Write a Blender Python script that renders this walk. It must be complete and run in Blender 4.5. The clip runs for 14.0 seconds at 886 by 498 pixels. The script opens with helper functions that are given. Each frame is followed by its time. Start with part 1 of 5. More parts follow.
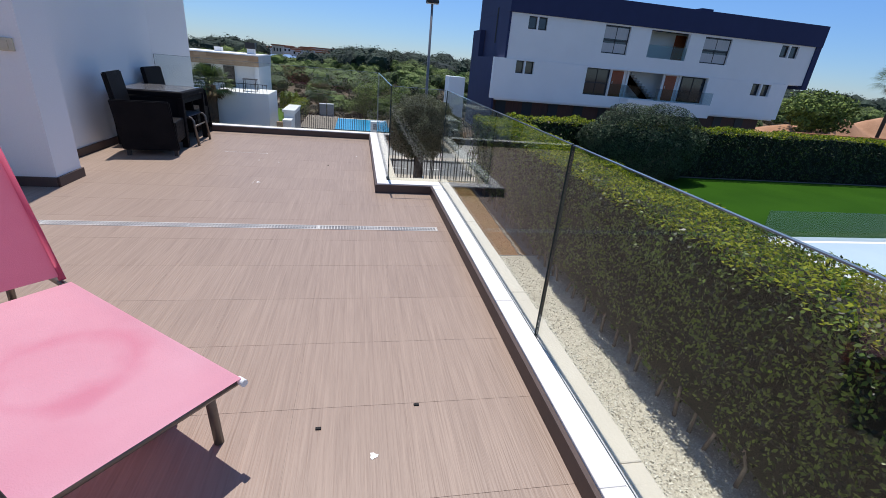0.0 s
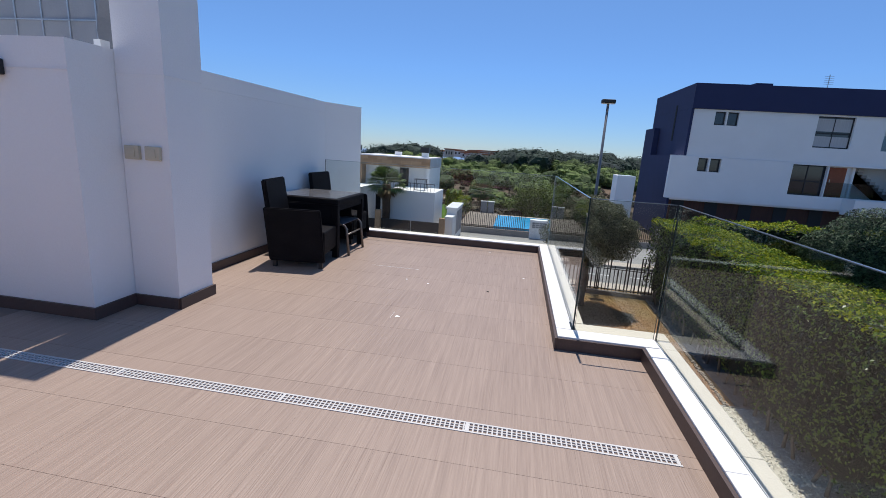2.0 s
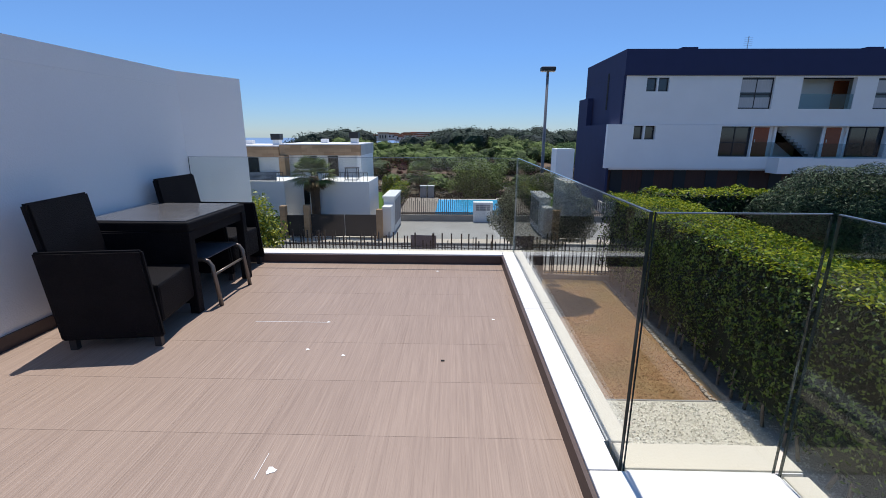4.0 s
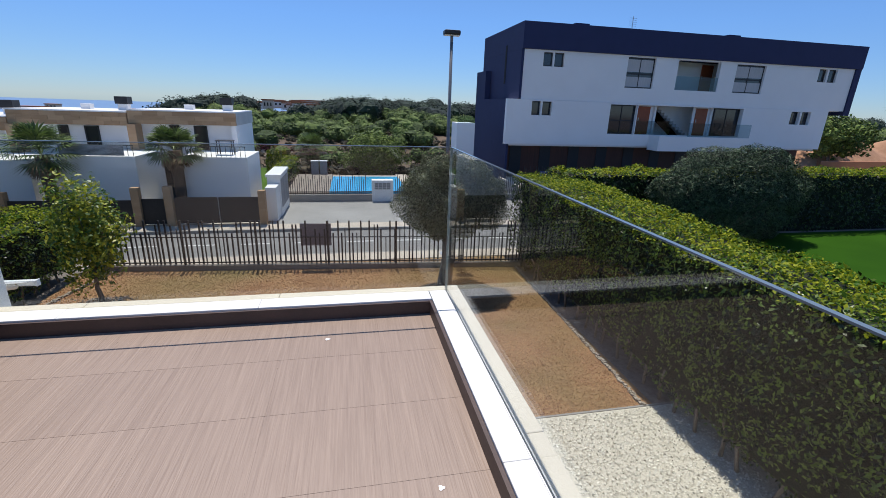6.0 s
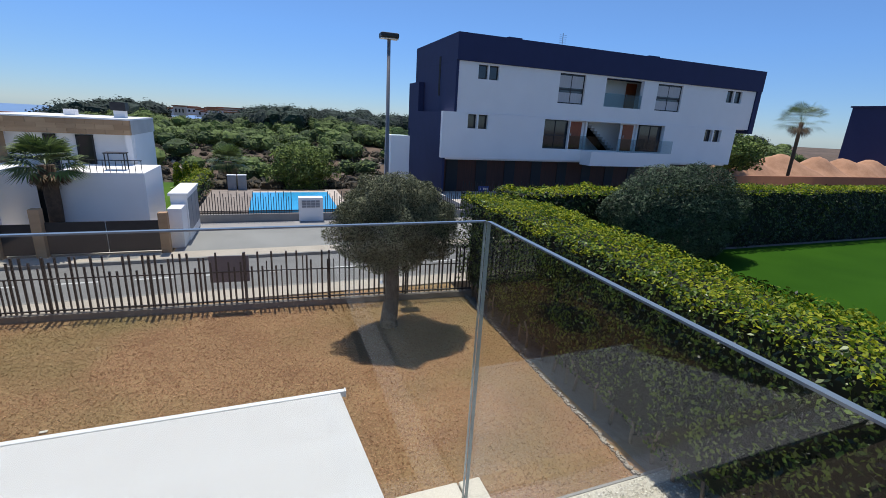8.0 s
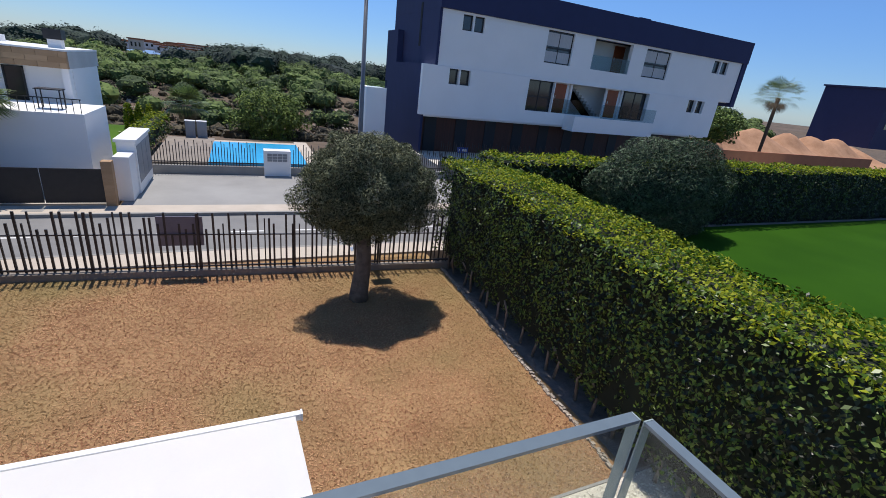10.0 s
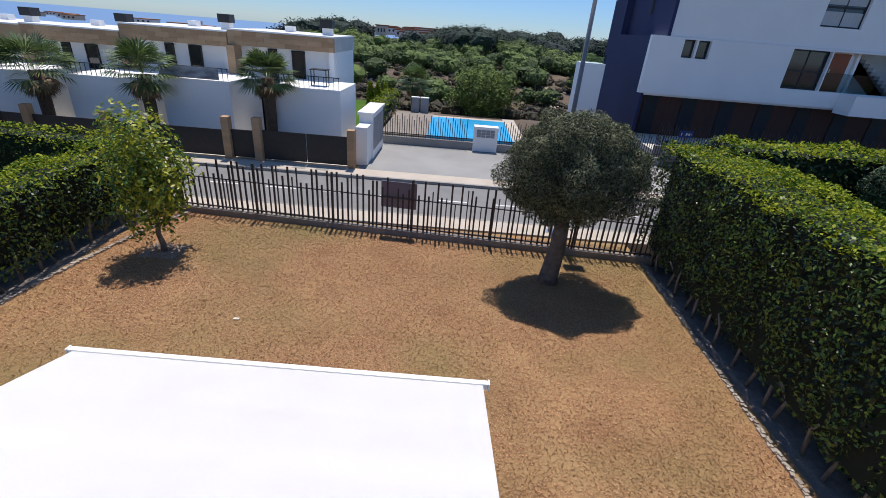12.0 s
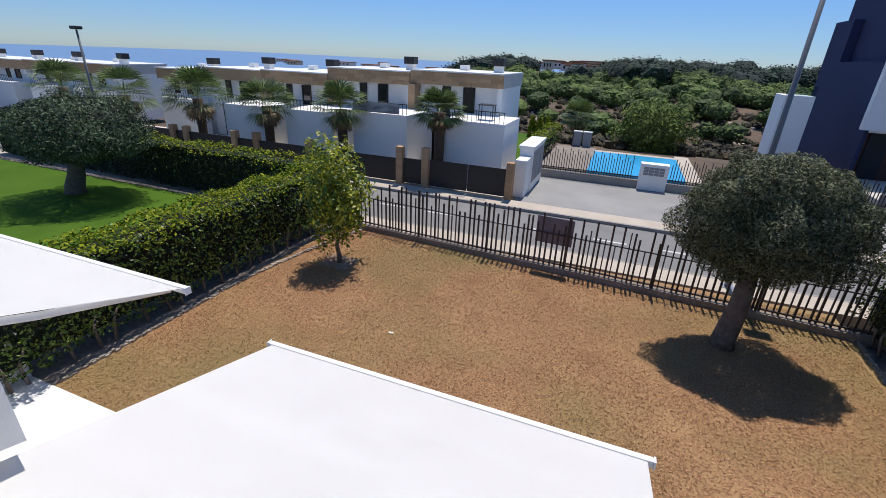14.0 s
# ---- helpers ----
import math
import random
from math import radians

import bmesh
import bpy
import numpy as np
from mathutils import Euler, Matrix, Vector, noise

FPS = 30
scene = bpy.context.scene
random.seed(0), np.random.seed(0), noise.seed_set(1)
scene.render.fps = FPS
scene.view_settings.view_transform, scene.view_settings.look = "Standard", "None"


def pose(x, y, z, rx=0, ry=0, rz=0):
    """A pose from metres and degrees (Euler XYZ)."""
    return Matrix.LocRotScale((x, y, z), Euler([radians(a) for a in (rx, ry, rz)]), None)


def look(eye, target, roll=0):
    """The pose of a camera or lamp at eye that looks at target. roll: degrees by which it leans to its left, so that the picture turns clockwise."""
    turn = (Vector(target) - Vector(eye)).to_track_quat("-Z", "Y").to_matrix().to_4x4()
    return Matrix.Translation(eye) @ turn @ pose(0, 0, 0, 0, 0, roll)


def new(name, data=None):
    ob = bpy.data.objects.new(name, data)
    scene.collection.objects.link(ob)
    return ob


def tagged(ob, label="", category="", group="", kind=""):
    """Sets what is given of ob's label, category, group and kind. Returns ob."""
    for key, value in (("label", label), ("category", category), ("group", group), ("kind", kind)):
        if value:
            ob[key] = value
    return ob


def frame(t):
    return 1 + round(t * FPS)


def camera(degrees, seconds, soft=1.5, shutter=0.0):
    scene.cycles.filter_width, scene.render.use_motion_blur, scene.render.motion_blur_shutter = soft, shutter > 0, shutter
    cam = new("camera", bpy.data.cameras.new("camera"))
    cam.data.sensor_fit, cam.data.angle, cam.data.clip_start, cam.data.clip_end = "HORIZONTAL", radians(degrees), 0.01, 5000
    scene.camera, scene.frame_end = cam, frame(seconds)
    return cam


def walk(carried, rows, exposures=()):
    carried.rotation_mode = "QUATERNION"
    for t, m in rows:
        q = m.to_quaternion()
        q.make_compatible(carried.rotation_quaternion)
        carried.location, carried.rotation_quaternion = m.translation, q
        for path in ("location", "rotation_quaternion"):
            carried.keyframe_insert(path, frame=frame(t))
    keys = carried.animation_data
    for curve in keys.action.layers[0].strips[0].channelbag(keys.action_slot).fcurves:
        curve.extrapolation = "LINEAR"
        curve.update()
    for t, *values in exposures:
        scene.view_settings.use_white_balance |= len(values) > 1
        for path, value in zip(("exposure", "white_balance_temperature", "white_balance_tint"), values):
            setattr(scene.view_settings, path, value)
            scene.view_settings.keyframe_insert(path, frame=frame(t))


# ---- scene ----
cam = camera(89.9, 14.0, soft=0.85)
PATH = [
    (0, (-0.211, 1.076, 1.375), (0.173, 2.877, 0.593), 5.3),
    (0.5, (-0.194, 1.401, 1.375), (-0.138, 3.257, 0.632), 3.1),
    (1, (-0.198, 1.794, 1.351), (-0.331, 3.697, 0.749), 3.0),
    (1.5, (-0.282, 2.205, 1.36), (-0.511, 4.125, 0.85), 5.2),
    (2, (-0.39, 2.683, 1.362), (-0.691, 4.61, 0.92), 3.7),
    (2.2, (-0.424, 2.886, 1.357), (-0.715, 4.817, 0.927), 2.4),
    (4.3, (-0.519, 4.752, 1.32), (-0.506, 6.68, 0.789), 1.4),
    (4.5, (-0.521, 4.921, 1.307), (-0.449, 6.843, 0.759), 2.4),
    (5, (-0.512, 5.365, 1.286), (-0.231, 7.252, 0.685), 1.7),
    (5.5, (-0.497, 5.853, 1.305), (-0.083, 7.71, 0.691), 0.7),
    (5.8, (-0.5, 6.109, 1.328), (-0.092, 7.968, 0.714), 0.8),
    (6, (-0.513, 6.296, 1.336), (-0.113, 8.156, 0.721), 2.0),
    (6.5, (-0.54, 6.78, 1.325), (-0.149, 8.647, 0.724), 2.3),
    (7, (-0.503, 7.195, 1.336), (-0.021, 9.045, 0.749), 1.3),
    (7.5, (-0.462, 7.623, 1.366), (0.111, 9.451, 0.793), 2.4),
    (8, (-0.43, 8.03, 1.35), (0.267, 9.82, 0.793), 3.2),
    (8.2, (-0.415, 8.165, 1.358), (0.355, 9.928, 0.81), 3.0),
    (10.3, (-0.214, 8.964, 1.376), (0.575, 10.641, 0.625), 7.5),
    (10.5, (-0.219, 8.991, 1.373), (0.492, 10.693, 0.6), 7.2),
    (11, (-0.272, 8.989, 1.374), (0.18, 10.751, 0.542), 6.4),
    (11.5, (-0.314, 9.026, 1.318), (-0.086, 10.816, 0.457), 5.9),
    (12, (-0.345, 9.031, 1.318), (-0.348, 10.826, 0.435), 4.7),
    (12.5, (-0.384, 9.052, 1.327), (-0.572, 10.851, 0.473), 3.9),
    (13, (-0.438, 9.062, 1.34), (-0.805, 10.847, 0.518), 2.9),
    (13.5, (-0.491, 9.075, 1.355), (-1.0, 10.834, 0.552), 2.4),
    (14, (-0.546, 9.06, 1.376), (-1.188, 10.777, 0.576), 2.5),
]
walk(cam, [(t, look(eye, target, roll)) for t, eye, target, roll in PATH], [(0, 0.10, 6450, 12), (12.0, 0.10, 6450, 12), (14.0, 0.0, 6450, 12)])

# world, sun
SUN_EL, SUN_AZ = radians(71), radians(-3)
world = bpy.data.worlds.new("world")
scene.world = world
world.use_nodes = True
wn = world.node_tree
sky = wn.nodes.new("ShaderNodeTexSky")
sky.sky_type = "NISHITA"
sky.sun_disc = False
sky.sun_elevation = SUN_EL
sky.sun_rotation = SUN_AZ
sky.altitude = 900
sky.air_density, sky.dust_density, sky.ozone_density = 0.85, 0.05, 4.0
wn.nodes["Background"].inputs[1].default_value = 0.148
tint = wn.nodes.new("ShaderNodeMix")
tint.data_type, tint.blend_type = "RGBA", "MULTIPLY"
tint.inputs[0].default_value = 1.0
# summer haze: the clear air lets the horizon down to a muted blue
tc, sep, haze = wn.nodes.new("ShaderNodeTexCoord"), wn.nodes.new("ShaderNodeSeparateXYZ"), wn.nodes.new("ShaderNodeValToRGB")
haze.color_ramp.elements[0].position, haze.color_ramp.elements[1].position = 0.0, 0.42
haze.color_ramp.elements[0].color, haze.color_ramp.elements[1].color = (0.40, 0.48, 0.60, 1), (0.72, 0.87, 0.96, 1)
mid_haze = haze.color_ramp.elements.new(0.16)
mid_haze.color = (0.51, 0.68, 0.86, 1)
wn.links.new(tc.outputs["Generated"], sep.inputs[0]), wn.links.new(sep.outputs["Z"], haze.inputs[0]), wn.links.new(haze.outputs[0], tint.inputs[7])
wn.links.new(sky.outputs[0], tint.inputs[6]), wn.links.new(tint.outputs[2], wn.nodes["Background"].inputs[0])
sun_data = bpy.data.lights.new("sun", "SUN")
sun_data.energy, sun_data.angle, sun_data.color = 4.3, radians(0.5), (1.0, 0.94, 0.86)
sun = new("sun", sun_data)
sun_from = Vector((math.sin(SUN_AZ) * math.cos(SUN_EL), math.cos(SUN_AZ) * math.cos(SUN_EL), math.sin(SUN_EL)))
sun.matrix_world = look(sun_from * 30, (0, 0, 0))
scene.view_settings.exposure = 0.18

GARDEN, STREET = -3.54, -3.65


# materials
def surface(name, a, b=None, scale=3.0, rough=0.7, bump=0.1, metal=0.0, fine=60.0, stretch=(1, 1, 1), island=0.0, per_object=0.0, fine_mix=0.35, spec=0.5, translucent=0.0, patch=None):
    """Two-scale noise colour between a and b in world space, with fine relief."""
    b = b or tuple(c * 0.82 for c in a)
    m = bpy.data.materials.new(name)
    m.use_nodes = True
    n, l = m.node_tree.nodes, m.node_tree.links
    p = n["Principled BSDF"]
    geo = n.new("ShaderNodeNewGeometry")
    mp = n.new("ShaderNodeMapping")
    mp.inputs["Scale"].default_value = stretch
    l.new(geo.outputs["Position"], mp.inputs[0])
    big, small = n.new("ShaderNodeTexNoise"), n.new("ShaderNodeTexNoise")
    big.inputs["Scale"].default_value, big.inputs["Detail"].default_value = scale, 5
    small.inputs["Scale"].default_value, small.inputs["Detail"].default_value = fine, 3
    l.new(mp.outputs[0], big.inputs[0]), l.new(mp.outputs[0], small.inputs[0])
    mix = n.new("ShaderNodeMix")
    mix.inputs[0].default_value = fine_mix
    l.new(big.outputs[0], mix.inputs[2]), l.new(small.outputs[0], mix.inputs[3])
    last = mix.outputs[0]
    for amount, src in ((island, geo.outputs["Random Per Island"]), (per_object, None)):
        if amount:
            if src is None:
                src = n.new("ShaderNodeObjectInfo").outputs["Random"]
            add = n.new("ShaderNodeMath")
            add.operation = "MULTIPLY_ADD"
            add.inputs[1].default_value = amount
            l.new(src, add.inputs[0]), l.new(last, add.inputs[2])
            sub = n.new("ShaderNodeMath")
            sub.operation = "SUBTRACT"
            sub.inputs[1].default_value = amount / 2
            l.new(add.outputs[0], sub.inputs[0])
            last = sub.outputs[0]
    ramp = n.new("ShaderNodeValToRGB")
    ramp.color_ramp.elements[0].position, ramp.color_ramp.elements[1].position = 0.3, 0.7
    ramp.color_ramp.elements[0].color, ramp.color_ramp.elements[1].color = (*b, 1), (*a, 1)
    l.new(last, ramp.inputs[0]), l.new(ramp.outputs[0], p.inputs["Base Color"])
    colour = ramp.outputs[0]
    if patch:
        pn, pr, pm = n.new("ShaderNodeTexNoise"), n.new("ShaderNodeValToRGB"), n.new("ShaderNodeMix")
        pn.inputs["Scale"].default_value, pn.inputs["Detail"].default_value = patch[1], 4
        pr.color_ramp.elements[0].position, pr.color_ramp.elements[1].position = patch[2], patch[3]
        pm.data_type = "RGBA"
        pm.inputs[7].default_value = (*patch[0], 1)
        l.new(geo.outputs["Position"], pn.inputs[0]), l.new(pn.outputs[0], pr.inputs[0]), l.new(pr.outputs[0], pm.inputs[0])
        l.new(colour, pm.inputs[6])
        colour = pm.outputs[2]
        l.new(colour, p.inputs["Base Color"])
    p.inputs["Roughness"].default_value, p.inputs["Metallic"].default_value = rough, metal
    p.inputs["Specular IOR Level"].default_value = spec
    if bump:
        bn = n.new("ShaderNodeBump")
        bn.inputs["Strength"].default_value, bn.inputs["Distance"].default_value = bump, 0.01
        l.new(small.outputs[0], bn.inputs["Height"]), l.new(bn.outputs[0], p.inputs["Normal"])
    if translucent:
        tr, mx = n.new("ShaderNodeBsdfTranslucent"), n.new("ShaderNodeMixShader")
        mx.inputs[0].default_value = translucent
        l.new(colour, tr.inputs[0])
        l.new(p.outputs[0], mx.inputs[1]), l.new(tr.outputs[0], mx.inputs[2])
        l.new(mx.outputs[0], n["Material Output"].inputs[0])
    return m


WHITE = surface("white_render", (0.88, 0.875, 0.86), (0.83, 0.825, 0.81), 0.8, 0.85, 0.25, fine=90)
WHITE_PAINT = surface("white_paint", (0.84, 0.84, 0.83), (0.80, 0.80, 0.79), 2, 0.5, 0.05)
COPING = surface("white_coping", (0.82, 0.82, 0.80), (0.70, 0.69, 0.67), 1.5, 0.6, 0.1, fine=40)
CREAM = surface("cream_stone", (0.72, 0.645, 0.52), (0.62, 0.55, 0.44), 2.5, 0.7, 0.15, fine=80)
TILE = surface("porcelain_tile", (0.375, 0.282, 0.222), (0.255, 0.186, 0.146), 3.0, 0.5, 0.35, fine=9, stretch=(14, 0.35, 1), per_object=0.07, fine_mix=0.55)
GROUT = surface("grout", (0.27, 0.20, 0.16), None, 6, 0.9, 0.1)
SKIRT = surface("brown_skirting", (0.095, 0.06, 0.052), (0.06, 0.04, 0.035), 4, 0.55, 0.1)
STEEL = surface("brushed_steel", (0.62, 0.62, 0.62), (0.5, 0.5, 0.5), 6, 0.35, 0.05, metal=0.9)
DRAINW = surface("drain_steel", (0.62, 0.61, 0.59), (0.52, 0.51, 0.49), 6, 0.6, 0.05)
# near-black in place of unlit depth: drain, entrance, slit; also colours dark specks
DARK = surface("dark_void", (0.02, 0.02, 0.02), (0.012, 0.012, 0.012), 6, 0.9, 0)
PLATE = surface("grey_sheet", (0.16, 0.15, 0.18), (0.12, 0.11, 0.14), 3, 0.5, 0.05)
SHRUB_LEAF = surface("shrub_leaf", (0.11, 0.17, 0.085), (0.008, 0.020, 0.010), 1.2, 0.6, 0, island=0.8, fine_mix=0.2, spec=0.3)
BLACK_METAL = surface("dark_metal", (0.035, 0.033, 0.035), (0.022, 0.022, 0.024), 6, 0.45, 0.05, metal=0.2)
FENCE_M = surface("bronze_fence_paint", (0.036, 0.031, 0.034), (0.024, 0.021, 0.024), 6, 0.45, 0.05)
WICKER = surface("black_wicker", (0.011, 0.010, 0.012), (0.004, 0.004, 0.005), 5, 0.6, 0.8, fine=130, spec=0.1)
SLING = surface("grey_sling", (0.10, 0.10, 0.11), (0.06, 0.06, 0.07), 5, 0.7, 0.4, fine=200)
TAUPE = surface("taupe_aluminium", (0.20, 0.17, 0.145), (0.15, 0.13, 0.11), 5, 0.35, 0.03, metal=0.5)
TABLE_GLASS = surface("smoked_table_glass", (0.13, 0.13, 0.135), (0.08, 0.08, 0.085), 4, 0.22, 0.03)
PINK = surface("pink_sling_fabric", (0.82, 0.43, 0.52), (0.76, 0.33, 0.42), 2.2, 0.75, 0.25, fine=250, fine_mix=0.2, translucent=0.3)
PINK2 = surface("rose_sling_fabric", (0.88, 0.27, 0.40), (0.80, 0.19, 0.31), 2.0, 0.75, 0.25, fine=250, fine_mix=0.2, translucent=0.6)
RED = surface("red_plastic", (0.45, 0.03, 0.05), None, 4, 0.4, 0.02)
CANVAS = surface("white_canvas", (0.91, 0.905, 0.89), (0.88, 0.875, 0.86), 2, 0.8, 0.02, fine=60)
GRAVEL = surface("white_gravel", (0.78, 0.73, 0.62), (0.46, 0.42, 0.34), 18, 0.9, 0.9, fine=55, fine_mix=0.6)
PEBBLE = surface("white_pebble", (0.84, 0.80, 0.70), (0.50, 0.46, 0.38), 4, 0.8, 0.2, island=0.7)
DRY_GRASS = surface("dry_lawn", (0.43, 0.275, 0.13), (0.23, 0.115, 0.052), 1.1, 0.95, 0.2, fine=28, fine_mix=0.5, patch=((0.24, 0.175, 0.07), 0.34, 0.46, 0.74))
BLADE = surface("dry_grass_blades", (0.57, 0.325, 0.17), (0.27, 0.115, 0.055), 0.8, 0.9, 0, island=0.6, fine_mix=0.3, patch=((0.30, 0.22, 0.085), 0.34, 0.46, 0.74))
GREEN_GRASS = surface("green_lawn", (0.085, 0.165, 0.018), (0.048, 0.105, 0.010), 0.5, 0.95, 0.6, fine=40, spec=0.1)
DEEP_LAWN = surface("deep_green_lawn", (0.030, 0.092, 0.006), (0.018, 0.062, 0.004), 0.5, 0.95, 0.6, fine=40, spec=0.05)
PINE_MID = surface("slope_pine_foliage", (0.14, 0.20, 0.045), (0.040, 0.066, 0.018), 0.2, 0.9, 0, island=0.6, fine=1.2)
SOIL = surface("dark_soil", (0.26, 0.225, 0.20), (0.14, 0.12, 0.105), 9, 0.95, 0.6, fine=40)
CONCRETE = surface("grey_concrete", (0.34, 0.33, 0.31), (0.25, 0.24, 0.225), 2, 0.9, 0.3)
BLOCK = surface("base_wall", (0.30, 0.26, 0.22), (0.20, 0.17, 0.145), 2, 0.9, 0.3)
ASPHALT = surface("asphalt", (0.24, 0.235, 0.23), (0.17, 0.168, 0.165), 1.2, 0.9, 0.4, fine=120)
PARKING = surface("pale_asphalt", (0.34, 0.335, 0.32), (0.25, 0.245, 0.235), 0.7, 0.9, 0.3, fine=120)
BOUNCE_PAVE = surface("pale_bounce_paving", (0.66, 0.62, 0.55), (0.54, 0.50, 0.44), 1.5, 0.85, 0.2)
PAVE = surface("pale_paving", (0.55, 0.48, 0.40), (0.44, 0.38, 0.31), 1.5, 0.9, 0.3)
ROADPAINT = surface("road_paint", (0.7, 0.7, 0.68), (0.55, 0.55, 0.53), 8, 0.8, 0.1)
STONE = surface("sandstone_cladding", (0.50, 0.33, 0.19), (0.37, 0.23, 0.125), 1.4, 0.85, 0.3, stretch=(1, 1, 5), per_object=0.5)
NAVY = surface("navy_grey_render", (0.022, 0.031, 0.098), (0.018, 0.026, 0.082), 1.5, 0.8, 0.15)
HEDGE_STEM = surface("pale_hedge_stem", (0.30, 0.25, 0.20), (0.15, 0.12, 0.095), 6, 0.9, 0.4, fine=30)
LAMP_POLE = surface("grey_painted_pole", (0.17, 0.18, 0.20), (0.13, 0.14, 0.16), 4, 0.45, 0.03)
TIMBER = surface("brown_timber_cladding", (0.10, 0.032, 0.018), (0.055, 0.02, 0.012), 3, 0.6, 0.2, stretch=(8, 8, 0.3))
DOOR_RED = surface("orange_wood_door", (0.33, 0.085, 0.03), (0.25, 0.06, 0.02), 5, 0.5, 0.1)
FRAME = surface("black_window_frame", (0.02, 0.02, 0.023), None, 5, 0.5, 0)
ROOFW = surface("pale_roof_gravel", (0.62, 0.60, 0.57), (0.48, 0.46, 0.43), 1, 0.9, 0.3)
CURTAIN = surface("pale_curtain", (0.55, 0.55, 0.55), (0.42, 0.42, 0.42), 2, 0.9, 0, stretch=(12, 12, 0.5))
BARK = surface("grey_bark", (0.22, 0.18, 0.14), (0.09, 0.07, 0.055), 9, 0.95, 0.9, fine=40)
PALM_BARK = surface("palm_bark", (0.14, 0.09, 0.055), (0.07, 0.045, 0.03), 9, 0.95, 0.9, fine=30)
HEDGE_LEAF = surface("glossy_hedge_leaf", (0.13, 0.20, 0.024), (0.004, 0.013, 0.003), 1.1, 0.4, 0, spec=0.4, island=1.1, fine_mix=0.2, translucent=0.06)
# hedge tops: yellower and lighter than the side leaves
HEDGE_TOP = surface("yellow_green_leaf", (0.34, 0.37, 0.02), (0.06, 0.13, 0.010), 1.6, 0.55, 0, spec=0.15, island=0.7, fine_mix=0.2, translucent=0.3)
# street hedge sides: leaf colour darkened to carry the shade of those faces
SHADED_LEAF = surface("shaded_hedge_leaf", (0.045, 0.075, 0.014), (0.006, 0.014, 0.004), 1.1, 0.5, 0, spec=0.3, island=0.9, fine_mix=0.2)
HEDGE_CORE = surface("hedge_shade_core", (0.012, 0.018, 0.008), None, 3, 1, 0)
OLIVE_LEAF = surface("olive_leaf", (0.23, 0.25, 0.14), (0.026, 0.036, 0.015), 1.4, 0.6, 0, spec=0.3, island=0.8, fine_mix=0.2, translucent=0.15)
LEMON_LEAF = surface("lemon_leaf", (0.46, 0.46, 0.035), (0.07, 0.15, 0.02), 1.2, 0.45, 0, island=0.8, fine_mix=0.2, translucent=0.3)
PALM_LEAF = surface("palm_leaf", (0.17, 0.24, 0.06), (0.05, 0.085, 0.03), 1.2, 0.55, 0, island=0.6, translucent=0.15)
PALM_DRY = surface("dry_palm_leaf", (0.22, 0.16, 0.09), (0.12, 0.08, 0.045), 1.2, 0.8, 0, island=0.6)
# far ridge pines: the blue-green of distance haze is mixed into the colour
PINE = surface("hazed_pine_foliage", (0.030, 0.056, 0.034), (0.009, 0.021, 0.018), 0.15, 0.9, 0, island=0.5, fine=0.9)
PINE_NEAR = surface("sunlit_pine_foliage", (0.20, 0.28, 0.05), (0.06, 0.10, 0.022), 0.3, 0.85, 0, island=0.7, fine=1.5)
SCRUB = surface("scrub_ground", (0.17, 0.115, 0.075), (0.050, 0.040, 0.026), 0.09, 0.95, 0.5, fine=0.7, fine_mix=0.5)
# water colour lightened to carry the haze over the distance
HAZY_SEA = surface("sea", (0.16, 0.26, 0.42), (0.13, 0.22, 0.37), 0.01, 0.35, 0)
POOL_PALE = surface("pale_pool_cover", (0.55, 0.68, 0.74), (0.48, 0.62, 0.70), 1, 0.3, 0.1)
POOL = surface("pool_water", (0.03, 0.42, 0.72), (0.02, 0.33, 0.62), 2, 0.12, 0.5, fine=6)
DIRT = surface("orange_dirt", (0.50, 0.28, 0.16), (0.33, 0.17, 0.09), 0.8, 0.95, 0.5, fine=6)
GREYBOX = surface("grey_cabinet_door", (0.30, 0.31, 0.33), (0.24, 0.25, 0.27), 3, 0.5, 0.05)
BLUE_SIGN = surface("blue_sign", (0.02, 0.08, 0.35), None, 4, 0.5, 0)
ROCK = surface("pale_rock", (0.42, 0.37, 0.31), (0.25, 0.21, 0.17), 2, 0.9, 0.4, island=0.4)
BEIGE = surface("beige_plastic", (0.60, 0.54, 0.40), None, 4, 0.5, 0)
TERRACOTTA = surface("terracotta", (0.40, 0.17, 0.08), (0.3, 0.12, 0.06), 1, 0.9, 0.2)
BANNER = surface("printed_banner", (0.55, 0.55, 0.56), (0.05, 0.05, 0.06), 2.2, 0.6, 0, stretch=(1, 1, 2.5))


